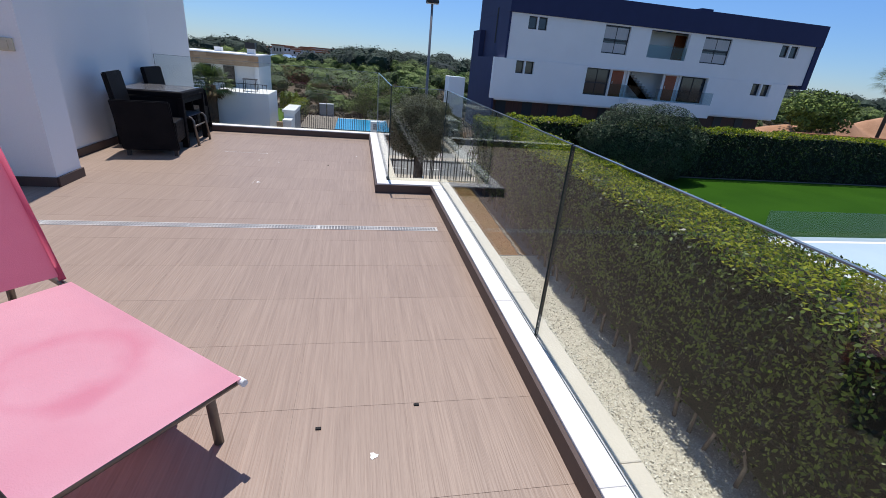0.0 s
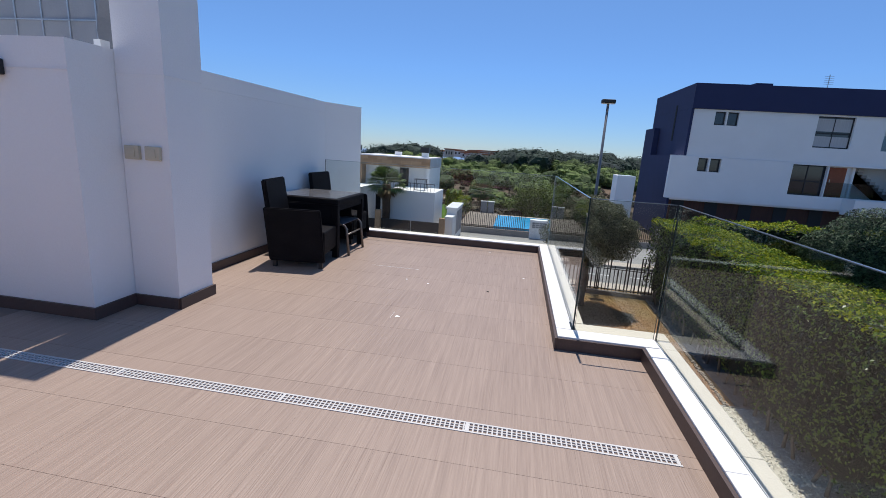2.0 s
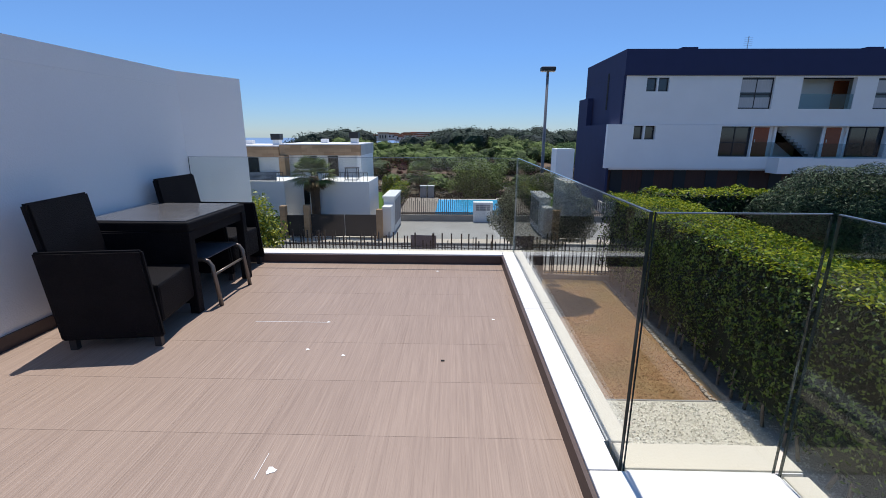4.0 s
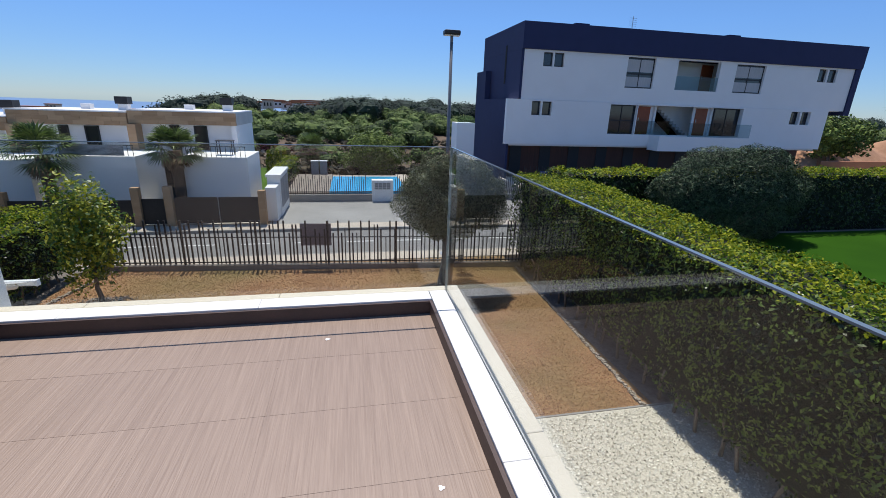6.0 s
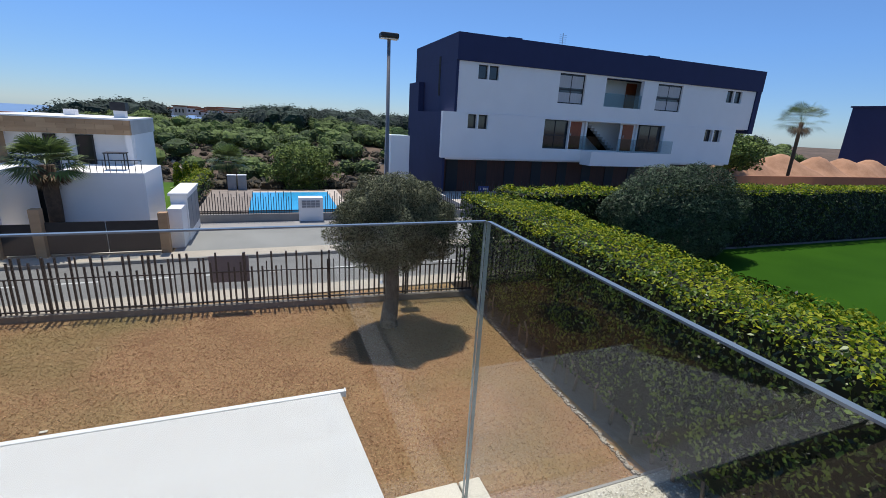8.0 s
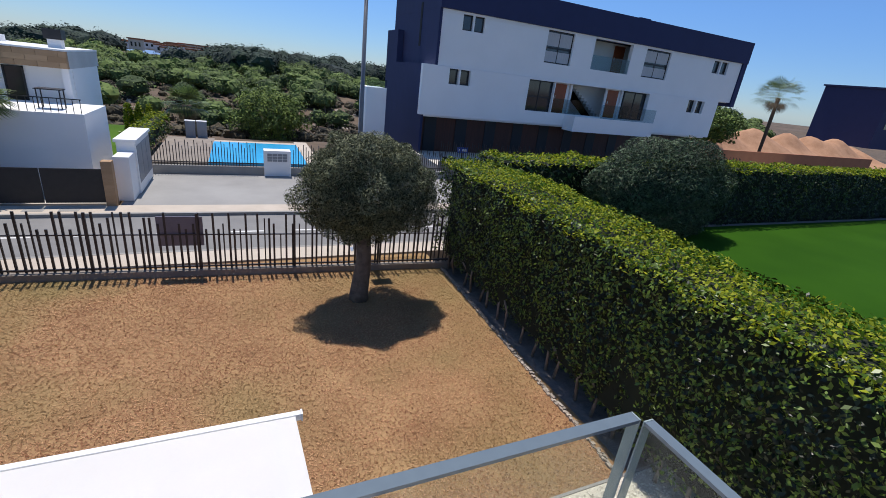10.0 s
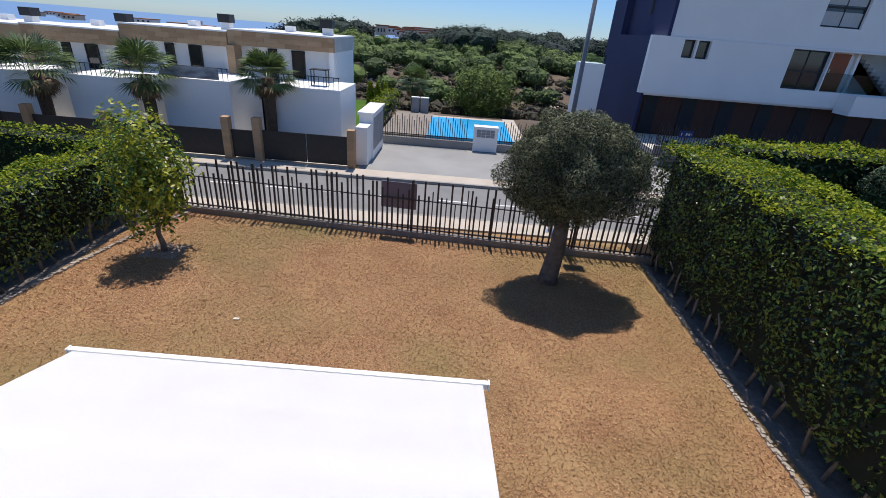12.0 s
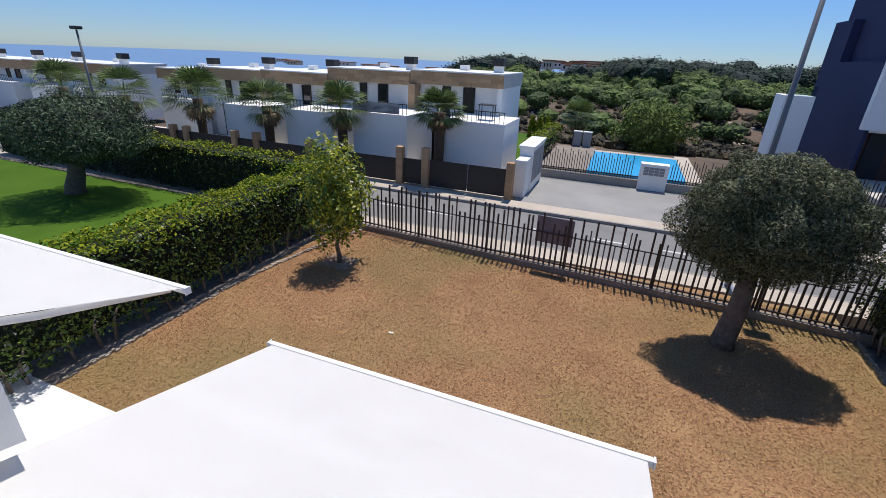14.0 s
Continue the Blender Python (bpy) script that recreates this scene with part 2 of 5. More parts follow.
def glass(name, tint, rough=0.0, clear=0.9):
    """Thin clear pane: mostly lets light straight through, reflects at grazing angles."""
    m = bpy.data.materials.new(name)
    m.use_nodes = True
    n, l = m.node_tree.nodes, m.node_tree.links
    n.remove(n["Principled BSDF"])
    t, g, mx, fr = n.new("ShaderNodeBsdfTransparent"), n.new("ShaderNodeBsdfGlossy"), n.new("ShaderNodeMixShader"), n.new("ShaderNodeLayerWeight")
    t.inputs[0].default_value = (*tint, 1)
    g.inputs["Roughness"].default_value = rough
    g.inputs[0].default_value = (clear, clear, clear, 1)
    fr.inputs[0].default_value = 0.5
    pw, ml = n.new("ShaderNodeMath"), n.new("ShaderNodeMath")
    pw.operation, pw.inputs[1].default_value = "POWER", 4.5
    ml.operation, ml.inputs[1].default_value, ml.inputs[2].default_value = "MULTIPLY_ADD", 0.5, 0.026
    l.new(fr.outputs["Facing"], pw.inputs[0]), l.new(pw.outputs[0], ml.inputs[0]), l.new(ml.outputs[0], mx.inputs[0]), l.new(t.outputs[0], mx.inputs[1]), l.new(g.outputs[0], mx.inputs[2])
    l.new(mx.outputs[0], n["Material Output"].inputs[0])
    return m


def stained(m, cx, cy, radius):
    """A worn ring in the fabric, in the object's own coordinates."""
    n, l = m.node_tree.nodes, m.node_tree.links
    p = n["Principled BSDF"]
    src = p.inputs["Base Color"].links[0].from_socket
    tc, vm, ring, nz, add, rp, mx = (n.new(k) for k in ("ShaderNodeTexCoord", "ShaderNodeVectorMath", "ShaderNodeMath", "ShaderNodeTexNoise", "ShaderNodeMath", "ShaderNodeValToRGB", "ShaderNodeMix"))
    vm.operation = "DISTANCE"
    vm.inputs[1].default_value = (cx, cy, 0.33)
    l.new(tc.outputs["Object"], vm.inputs[0])
    nz.inputs["Scale"].default_value = 5
    l.new(tc.outputs["Object"], nz.inputs[0])
    ring.operation, ring.inputs[1].default_value = "SUBTRACT", radius
    l.new(vm.outputs["Value"], ring.inputs[0])
    ab = n.new("ShaderNodeMath")
    ab.operation = "ABSOLUTE"
    l.new(ring.outputs[0], ab.inputs[0])
    add.operation, add.inputs[1].default_value = "MULTIPLY_ADD", 0.22
    l.new(nz.outputs[0], add.inputs[0]), l.new(ab.outputs[0], add.inputs[2])
    rp.color_ramp.elements[0].position, rp.color_ramp.elements[1].position = 0.085, 0.16
    rp.color_ramp.elements[0].color, rp.color_ramp.elements[1].color = (0.42, 0.42, 0.42, 1), (0, 0, 0, 1)
    l.new(add.outputs[0], rp.inputs[0])
    mx.data_type = "RGBA"
    mx.inputs[7].default_value = (0.66, 0.14, 0.24, 1)
    l.new(rp.outputs[0], mx.inputs[0]), l.new(src, mx.inputs[6]), l.new(mx.outputs[2], p.inputs["Base Color"])


stained(PINK, 0.52, 0.28, 0.20)
GLASS = glass("balustrade_glass", (0.91, 0.935, 0.92))
GLASS_EDGE = surface("glass_edge", (0.03, 0.05, 0.05), (0.015, 0.03, 0.03), 3, 0.15, 0)
GLASS_TOP = surface("polished_glass_edge", (0.16, 0.20, 0.22), (0.12, 0.15, 0.17), 3, 0.12, 0, spec=1.0)
# lighter copy of the glass edge; the corner's bright line is in its colour
GLASS_LIT = surface("lit_glass_edge", (0.34, 0.40, 0.39), (0.26, 0.32, 0.31), 3, 0.15, 0)
SCRUB_LEAF = surface("scrub_leaf", (0.085, 0.068, 0.036), (0.020, 0.020, 0.013), 0.3, 0.9, 0, island=0.8, fine=1.2)
WINDOW = surface("dark_window_glass", (0.028, 0.032, 0.036), (0.018, 0.02, 0.024), 2, 0.06, 0, spec=0.8)
RAIL_GLASS = glass("balcony_glass", (0.72, 0.80, 0.82))


# shapes
def box(bm, x0, y0, z0, x1, y1, z1, bevel=0.0):
    vs = [bm.verts.new(c) for c in ((x0, y0, z0), (x1, y0, z0), (x1, y1, z0), (x0, y1, z0), (x0, y0, z1), (x1, y0, z1), (x1, y1, z1), (x0, y1, z1))]
    fs = [bm.faces.new([vs[i] for i in f]) for f in ((0, 3, 2, 1), (4, 5, 6, 7), (0, 1, 5, 4), (1, 2, 6, 5), (2, 3, 7, 6), (3, 0, 4, 7))]
    if bevel:
        bmesh.ops.bevel(bm, geom=list({e for f in fs for e in f.edges}), offset=bevel, segments=2, affect="EDGES", profile=0.5)
    return vs


def tube(bm, pts, r, sides=8, r2=None):
    """A round bar along points; r2: the radius at its end."""
    rings = []
    pts = [Vector(p) for p in pts]
    for i, p in enumerate(pts):
        d = (pts[min(i + 1, len(pts) - 1)] - pts[max(i - 1, 0)]).normalized()
        a = d.orthogonal().normalized() if abs(d.z) > 0.9 else d.cross(Vector((0, 0, 1))).normalized()
        b = d.cross(a)
        rr = r if r2 is None else r + (r2 - r) * i / (len(pts) - 1)
        rings.append([bm.verts.new(p + (a * math.cos(k * 2 * math.pi / sides) + b * math.sin(k * 2 * math.pi / sides)) * rr) for k in range(sides)])
    for q, w in zip(rings, rings[1:]):
        for k in range(sides):
            bm.faces.new((q[k], q[(k + 1) % sides], w[(k + 1) % sides], w[k])).smooth = True
    bm.faces.new(rings[0][::-1]), bm.faces.new(rings[-1])


def mesh_of(bm, name, material):
    me = bpy.data.meshes.new(name)
    bmesh.ops.recalc_face_normals(bm, faces=bm.faces)
    bm.to_mesh(me)
    bm.free()
    me.materials.append(material)
    return me


def part(name, bm, material, parent=None, label="", kind=""):
    ob = new(name, mesh_of(bm, name, material) if isinstance(bm, bmesh.types.BMesh) else bm)
    if parent:
        ob.parent = parent
    return tagged(ob, label, kind=kind)


def pbox(name, material, parent, *c, bevel=0.0, label="", kind=""):
    bm = bmesh.new()
    box(bm, *c, bevel=bevel)
    return part(name, bm, material, parent, label, kind)


def ptube(name, material, parent, pts, r, sides=8, r2=None, label=""):
    bm = bmesh.new()
    tube(bm, pts, r, sides, r2)
    return part(name, bm, material, parent, label)


def thing(name, label, category, x=0, y=0, z=0, rz=0, group=""):
    ob = new(name)
    ob.matrix_basis = pose(x, y, z, 0, 0, rz)
    ob.empty_display_size = 0.1
    return tagged(ob, label, category, group)


def structure(name, material, *c, bevel=0.0, label=""):
    return pbox(name, material, None, *c, bevel=bevel, kind="structure", label=label)


def arrays_mesh(name, verts, faces_per, material):
    """A mesh of equal quads from an array of shape (n, 4, 3)."""
    n = len(verts)
    me = bpy.data.meshes.new(name)
    me.vertices.add(n * 4), me.loops.add(n * 4), me.polygons.add(n)
    me.vertices.foreach_set("co", verts.reshape(-1).astype(np.float32))
    me.loops.foreach_set("vertex_index", np.arange(n * 4, dtype=np.int32))
    me.polygons.foreach_set("loop_start", np.arange(0, n * 4, 4, dtype=np.int32))
    me.materials.append(material)
    me.update(calc_edges=True)
    return me


def leaves(name, points, normals, size, material, parent=None, spread=0.9, narrow=0.5, seed=1, kind=""):
    """One leaf-shaped quad a point, turned about its normal and tilted at random."""
    rng = np.random.default_rng(seed)
    n = len(points)
    nn = normals + rng.normal(0, spread, (n, 3)) * 0.6
    nn /= np.linalg.norm(nn, axis=1)[:, None] + 1e-9
    a = np.cross(nn, rng.normal(0, 1, (n, 3)))
    a /= np.linalg.norm(a, axis=1)[:, None] + 1e-9
    b = np.cross(nn, a)
    s = (size * rng.uniform(0.6, 1.35, n))[:, None]
    v = np.stack([points - a * s * 0.5, points + b * s * narrow * 0.5 + nn * s * 0.08, points + a * s * 0.5, points - b * s * narrow * 0.5 + nn * s * 0.08], axis=1)
    ob = part(name, arrays_mesh(name, v, 4, material), material, parent, kind=kind)
    return ob


def bumpy(pts, scale, amount, seed=0.0):
    return np.array([noise.noise(Vector(p) * scale + Vector((seed, seed, seed))) for p in pts]) * amount


def hedge(label, path, width, z0, z1, density=330, leaf=0.075, seed=1, top_material=None, stems=True, base_gap=0.35, taper=0.12, side_material=None):
    """A clipped hedge along a path of (x, y): near-black core for the shade within, leafy sides and top, stems at its
    foot.
    """
    root = thing("hedge", label, "hedge", path[0][0], path[0][1], z0)
    off = np.array([path[0][0], path[0][1], z0])
    rng = np.random.default_rng(seed)
    side_p, side_n, top_p, top_n = [], [], [], []
    core, stem = bmesh.new(), bmesh.new()
    h = z1 - z0
    for (ax, ay), (bx, by) in zip(path, path[1:]):
        d = np.array([bx - ax, by - ay])
        ln = np.linalg.norm(d)
        d = d / ln
        nrm = np.array([-d[1], d[0]])
        # core: a near-black box that stands in for the hedge's inner shade
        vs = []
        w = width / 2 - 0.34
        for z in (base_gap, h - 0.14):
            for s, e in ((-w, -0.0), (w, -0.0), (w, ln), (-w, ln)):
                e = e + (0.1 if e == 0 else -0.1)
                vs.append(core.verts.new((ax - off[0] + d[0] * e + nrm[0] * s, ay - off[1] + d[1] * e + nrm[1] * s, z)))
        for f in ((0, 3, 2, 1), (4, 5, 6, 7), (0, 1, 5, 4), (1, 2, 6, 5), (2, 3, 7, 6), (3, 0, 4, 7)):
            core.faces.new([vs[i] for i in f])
        # leaves on sides, top and ends
        for s in (-1, 1):
            n = int(ln * h * density)
            e, z = rng.uniform(-0.1, ln + 0.1, n), rng.uniform(base_gap * 0.6, h, n)
            edge = np.clip((z - (h - 0.35)) / 0.35, 0, 1)
            under = np.clip((0.9 - z) / 0.9, 0, 1)
            r = width / 2 - 0.16 * edge ** 2 - 0.08 * under - taper * (1 - z / h) + rng.uniform(-0.13, 0.03, n)
            p = np.stack([ax + d[0] * e + nrm[0] * s * r, ay + d[1] * e + nrm[1] * s * r, z0 + z], 1)
            r2 = bumpy(p, 1.3, 0.16, seed) + bumpy(p, 4.0, 0.10, seed)
            p[:, 0] += nrm[0] * s * r2
            p[:, 1] += nrm[1] * s * r2
            side_p.append(p)
            side_n.append(np.stack([nrm[0] * s * np.ones(n), nrm[1] * s * np.ones(n), 0.34 + 0.66 * edge], 1))
        n = int(ln * width * density * 1.3)
        e, s = rng.uniform(-0.1, ln + 0.1, n), rng.uniform(-width / 2, width / 2, n)
        p = np.stack([ax + d[0] * e + nrm[0] * s, ay + d[1] * e + nrm[1] * s, z1 - 0.10 * (2 * abs(s) / width) ** 3 + rng.uniform(-0.10, 0.05, n)], 1)
        p[:, 2] += bumpy(p, 1.1, 0.14, seed) + bumpy(p, 3.5, 0.10, seed)
        top_p.append(p)
        top_n.append(np.tile([0, 0, 1.0], (n, 1)))
        for ex, sg in ((0, -1), (ln, 1)):
            n = int(width * h * density)
            s, z = rng.uniform(-width / 2, width / 2, n), rng.uniform(base_gap, h, n)
            e = ex + sg * rng.uniform(-0.08, 0.06, n)
            side_p.append(np.stack([ax + d[0] * e + nrm[0] * s, ay + d[1] * e + nrm[1] * s, z0 + z], 1))
            side_n.append(np.tile([d[0] * sg, d[1] * sg, 0.5], (n, 1)))
        if stems:
            for k in range(int(ln / 0.45)):
                e = (k + rng.uniform(0.2, 0.8)) * 0.45
                for s in (-width * 0.28, width * 0.28):
                    bx0, by0 = ax - off[0] + d[0] * e + nrm[0] * s, ay - off[1] + d[1] * e + nrm[1] * s
                    tube(stem, [(bx0, by0, 0), (bx0 + rng.uniform(-.08, .08), by0 + rng.uniform(-.08, .08), 0.4), (bx0 + rng.uniform(-.1, .1), by0 + rng.uniform(-.1, .1), 0.62)], 0.034, 5, 0.02)
    part("shade_core", core, HEDGE_CORE, root)
    if stems:
        tagged(part("stem", stem, HEDGE_STEM, root), kind="stuff")
    else:
        stem.free()
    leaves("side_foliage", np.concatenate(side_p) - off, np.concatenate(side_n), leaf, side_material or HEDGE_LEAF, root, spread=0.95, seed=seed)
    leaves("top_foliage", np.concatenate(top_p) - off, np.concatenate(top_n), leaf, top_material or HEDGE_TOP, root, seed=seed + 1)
    return root


def crown_points(center, radii, n, rng, shell=0.35, lump=0.3, seed=0.0):
    d = rng.normal(0, 1, (n, 3))
    d /= np.linalg.norm(d, axis=1)[:, None]
    lumps = 1 + bumpy(d, 1.8, lump, seed) + bumpy(d, 4.2, lump * 0.6, seed)
    r = (1 - shell * rng.uniform(0, 1, n) ** 1.5) * lumps
    return np.array(center) + d * r[:, None] * np.array(radii), d


def limbs(bm, base, top, radius, crown_c, crown_r, rng, count=7):
    """A tapered, slightly crooked trunk with limbs that fan into the crown."""
    base, top = Vector(base), Vector(top)
    mid = (base + top) / 2 + Vector((rng.uniform(-.08, .08), rng.uniform(-.08, .08), 0))
    tube(bm, [base + Vector((0, 0, -0.05)), base + Vector((0.0, 0.0, 0.18)), mid, top], radius * 1.25, 10, radius * 0.75)
    for k in range(count):
        a = k * 2.4 + rng.uniform(-0.3, 0.3)
        e = Vector(crown_c) + Vector((math.cos(a) * crown_r[0] * 0.7, math.sin(a) * crown_r[1] * 0.7, crown_r[2] * rng.uniform(-0.2, 0.6)))
        m = (top * 0.6 + e * 0.4) + Vector((0, 0, 0.1))
        tube(bm, [top - Vector((0, 0, 0.1)), m, e], radius * 0.5, 6, radius * 0.1)


def tree(name, label, x, y, z, height, crown_z, radii, n, leaf, material, radius, seed, lean=(0, 0), narrow=0.35, lump=0.3, shell=0.45, category="tree"):
    root = thing(name, label, category, x, y, z)
    rng = np.random.default_rng(seed)
    c = (lean[0], lean[1], crown_z)
    bm = bmesh.new()
    limbs(bm, (0, 0, 0), (lean[0] * 0.5, lean[1] * 0.5, max(crown_z - radii[2] * 0.75, 0.4)), radius, c, radii, rng)
    part("trunk", bm, BARK, root)
    p, d = crown_points(c, radii, n, rng, shell, lump, seed)
    leaves("crown", p, d + np.array([0, 0, 0.5]), leaf, material, root, narrow=narrow, seed=seed, spread=1.4)
    return root

# ---- own terrace ----
terrace = structure("floor", GROUT, -7.0, -3.0, -0.3, 0.6, 5.76, -0.003)
structure("floor", GROUT, -3.4, 5.76, -0.3, 0.0, 8.98, -0.003)


def coping(name, material, x0, y0, z0, x1, y1, z1, bevel=0.004, length=1.3):
    """A run of coping stones, end to end with fine joints."""
    along_x = x1 - x0 > y1 - y0
    span = (x1 - x0) if along_x else (y1 - y0)
    k = max(1, round(span / length))
    for i in range(k):
        a, c = span * i / k + 0.0006, span * (i + 1) / k - 0.0006
        if along_x:
            structure(name, material, x0 + a, y0, z0, x0 + c, y1, z1, bevel=bevel)
        else:
            structure(name, material, x0, y0 + a, z0, x1, y0 + c, z1, bevel=bevel)


coping("wall_east", COPING, 0.60, -3.0, -0.45, 0.70, 5.76, 0.10, bevel=0.004)
coping("wall_east_outer", CREAM, 0.73, -3.0, -0.45, 0.825, 5.93, 0.088, bevel=0.006)
structure("wall_step", COPING, 0.004, 5.77, -0.45, 0.70, 5.925, 0.10, bevel=0.004)
# sealant strips on both sides of the glass slot
for n, c in (("trim", (0.702, -3.0, -0.4, 0.708, 5.92, 0.094)), ("trim", (0.722, -3.0, -0.4, 0.729, 5.92, 0.082)), ("trim", (0.117, 6.1, -0.4, 0.123, 9.118, 0.094)), ("trim", (0.137, 6.12, -0.4, 0.144, 9.142, 0.082)),
             ("trim", (-3.28, 9.119, -0.4, 0.118, 9.123, 0.094)), ("trim", (-3.28, 9.138, -0.4, 0.136, 9.144, 0.082)), ("trim", (0.15, 5.927, -0.4, 0.70, 5.934, 0.094)), ("trim", (0.15, 5.948, -0.4, 0.82, 5.953, 0.082))):
    structure(n, COPING, *c)
coping("wall_step_outer", CREAM, 0.15, 5.955, -0.45, 0.825, 6.10, 0.088, bevel=0.004)
coping("wall_far_east", COPING, 0.004, 5.93, -0.45, 0.115, 9.118, 0.10, bevel=0.004)
coping("wall_far_east_outer", CREAM, 0.145, 6.11, -0.45, 0.23, 9.225, 0.088, bevel=0.006)
coping("wall_north", COPING, -3.298, 8.984, -0.45, 0.0, 9.118, 0.10, bevel=0.004)
coping("wall_north_outer", CREAM, -3.28, 9.145, -0.45, 0.14, 9.225, 0.088, bevel=0.006)
for n, c in (("baseboard", (0.578, -3.0, -0.01, 0.598, 5.752, 0.088)), ("baseboard", (0.0, 5.752, -0.01, 0.598, 5.768, 0.088)), ("baseboard", (-0.016, 5.752, -0.01, 0.002, 8.966, 0.088)), ("baseboard", (-3.285, 8.966, -0.01, 0.0, 8.982, 0.088)),
             ("baseboard", (-3.35, 5.992, -0.01, -2.884, 6.006, 0.088)), ("baseboard", (-2.902, 5.60, -0.01, -2.884, 5.992, 0.088)), ("baseboard", (-3.29, 5.584, -0.01, -2.902, 5.60, 0.088)), ("baseboard", (-3.29, 5.25, -0.01, -3.272, 5.584, 0.088)), ("baseboard", (-7.0, 5.232, -0.01, -3.272, 5.25, 0.088))):
    structure(n, SKIRT, *c)

bm = bmesh.new()
for z in (-0.01, 0.088):
    for x, y in ((-3.352, 6.008), (-3.336, 6.008), (-3.287, 8.964), (-3.305, 8.964)):
        bm.verts.new((x, y, z))
bm.verts.ensure_lookup_table()
for f in ((0, 3, 2, 1), (4, 5, 6, 7), (0, 1, 5, 4), (1, 2, 6, 5), (2, 3, 7, 6), (3, 0, 4, 7)):
    bm.faces.new([bm.verts[i] for i in f])
part("baseboard", bm, SKIRT, kind="structure")

# glass panes standing in the slot of the parapet
def pane(name, x0, y0, x1, y1, z0=0.02, z1=1.085, edge=GLASS_EDGE, edge2=GLASS_EDGE):
    root = thing(name, "frameless clear glass balustrade pane standing in the white parapet", "glass balustrade", group="balustrade panes")
    gx, gy = abs(x1 - x0) < 0.05, abs(y1 - y0) < 0.05
    pbox("glass", GLASS, root, x0, y0, z0, x1, y1, z1 - 0.004).visible_shadow = False
    e = 0.002
    if gx:
        pbox("top_edge", GLASS_TOP, root, x0, y0, z1 - 0.004, x1, y1, z1)
        pbox("end_edge", edge, root, x0, y0 - e, z0, x1, y0 - 0.0005, z1)
        pbox("end_edge", edge2, root, x0, y1 + 0.0005, z0, x1, y1 + e, z1)
    else:
        pbox("top_edge", GLASS_TOP, root, x0, y0, z1 - 0.004, x1, y1, z1)
        pbox("end_edge", edge, root, x0 - e, y0, z0, x0 - 0.0005, y1, z1)
        pbox("end_edge", edge2, root, x1 + 0.0005, y0, z0, x1 + e, y1, z1)


GX0, GX1 = 0.709, 0.721
pane("glass_pane", GX0, -3.0, GX1, -0.10)
pane("glass_pane", GX0, -0.08, GX1, 2.89)
pane("glass_pane", GX0, 2.91, GX1, 5.925)
pane("glass_pane", 0.141, 5.935, 0.700, 5.947)
pane("glass_pane", 0.124, 5.952, 0.136, 9.121, edge2=GLASS_LIT)
pane("glass_pane", -3.28, 9.125, 0.121, 9.137, edge2=GLASS_LIT)

# own house walls beside the terrace
structure("wall_west", WHITE, -7.0, 5.252, -0.4, -3.292, 5.70, 1.895)
structure("pillar", WHITE, -3.288, 5.602, -0.4, -2.902, 5.99, 3.3)
bm = bmesh.new()
for z in (-0.45, 1.92):
    for x, y in ((-3.70, 5.995), (-3.354, 5.995), (-3.30, 9.15), (-3.65, 9.15)):
        bm.verts.new((x, y, z))
bm.verts.ensure_lookup_table()
for f in ((0, 3, 2, 1), (4, 5, 6, 7), (0, 1, 5, 4), (1, 2, 6, 5), (2, 3, 7, 6), (3, 0, 4, 7)):
    bm.faces.new([bm.verts[i] for i in f])
part("wall_west_far", bm, WHITE, kind="structure")
bm = bmesh.new()
for z in (-0.45, 1.92):
    for x, y in ((-3.65, 9.152), (-3.30, 9.152), (-2.99, 9.85), (-3.3, 9.95)):
        bm.verts.new((x, y, z))
bm.verts.ensure_lookup_table()
for f in ((0, 3, 2, 1), (4, 5, 6, 7), (0, 1, 5, 4), (1, 2, 6, 5), (2, 3, 7, 6), (3, 0, 4, 7)):
    bm.faces.new([bm.verts[i] for i in f])
part("wall_wing", bm, WHITE, kind="structure")
structure("wall_house_back", WHITE, -7.0, 5.71, -3.54, -3.71, 9.0, 1.5)
structure("trim", WHITE_PAINT, -7.0, 5.246, 1.70, -3.292, 5.252, 1.708)
structure("trim", WHITE_PAINT, -3.288, 5.597, 1.735, -2.897, 5.602, 1.742)
structure("trim", WHITE_PAINT, -2.902, 5.602, 1.735, -2.897, 5.99, 1.742)
trim_far = structure("trim", WHITE_PAINT, -0.003, 0.0, 1.765, 0.003, 3.15, 1.772)
trim_far.matrix_basis = pose(-3.352, 6.0, 0, 0, 0, -0.98)
structure("wall_south", WHITE, -8.0, -3.6, -0.4, 0.9, -3.02, 2.6)
structure("wall_far_west", WHITE, -7.4, -3.0, -0.4, -7.02, 5.7, 2.6)
structure("wall_front", WHITE, -7.0, 9.0, -3.54, 0.21, 9.2, -0.47)
structure("wall_side", WHITE, 0.50, -3.0, -3.54, 0.80, 6.08, -0.47)
structure("wall_side_far", WHITE, 0.02, 6.1, -3.54, 0.21, 8.99, -0.47)


def wall_switch(y):
    root = thing("wall_switch_box", "cream plastic double switch cover on the white pillar", "switch", y, 5.584, 1.19, group="switch boxes")
    pbox("cover", BEIGE, root, -0.06, -0.012, -0.05, 0.06, 0.018, 0.05, bevel=0.006)
    pbox("rocker", BEIGE, root, -0.03, -0.018, -0.03, 0.03, -0.012, 0.03)


wall_switch(-3.19), wall_switch(-3.02)
lamp = thing("wall_lamp", "black slim outdoor wall lamp on white wall", "wall lamp", -3.91, 5.25, 1.70)
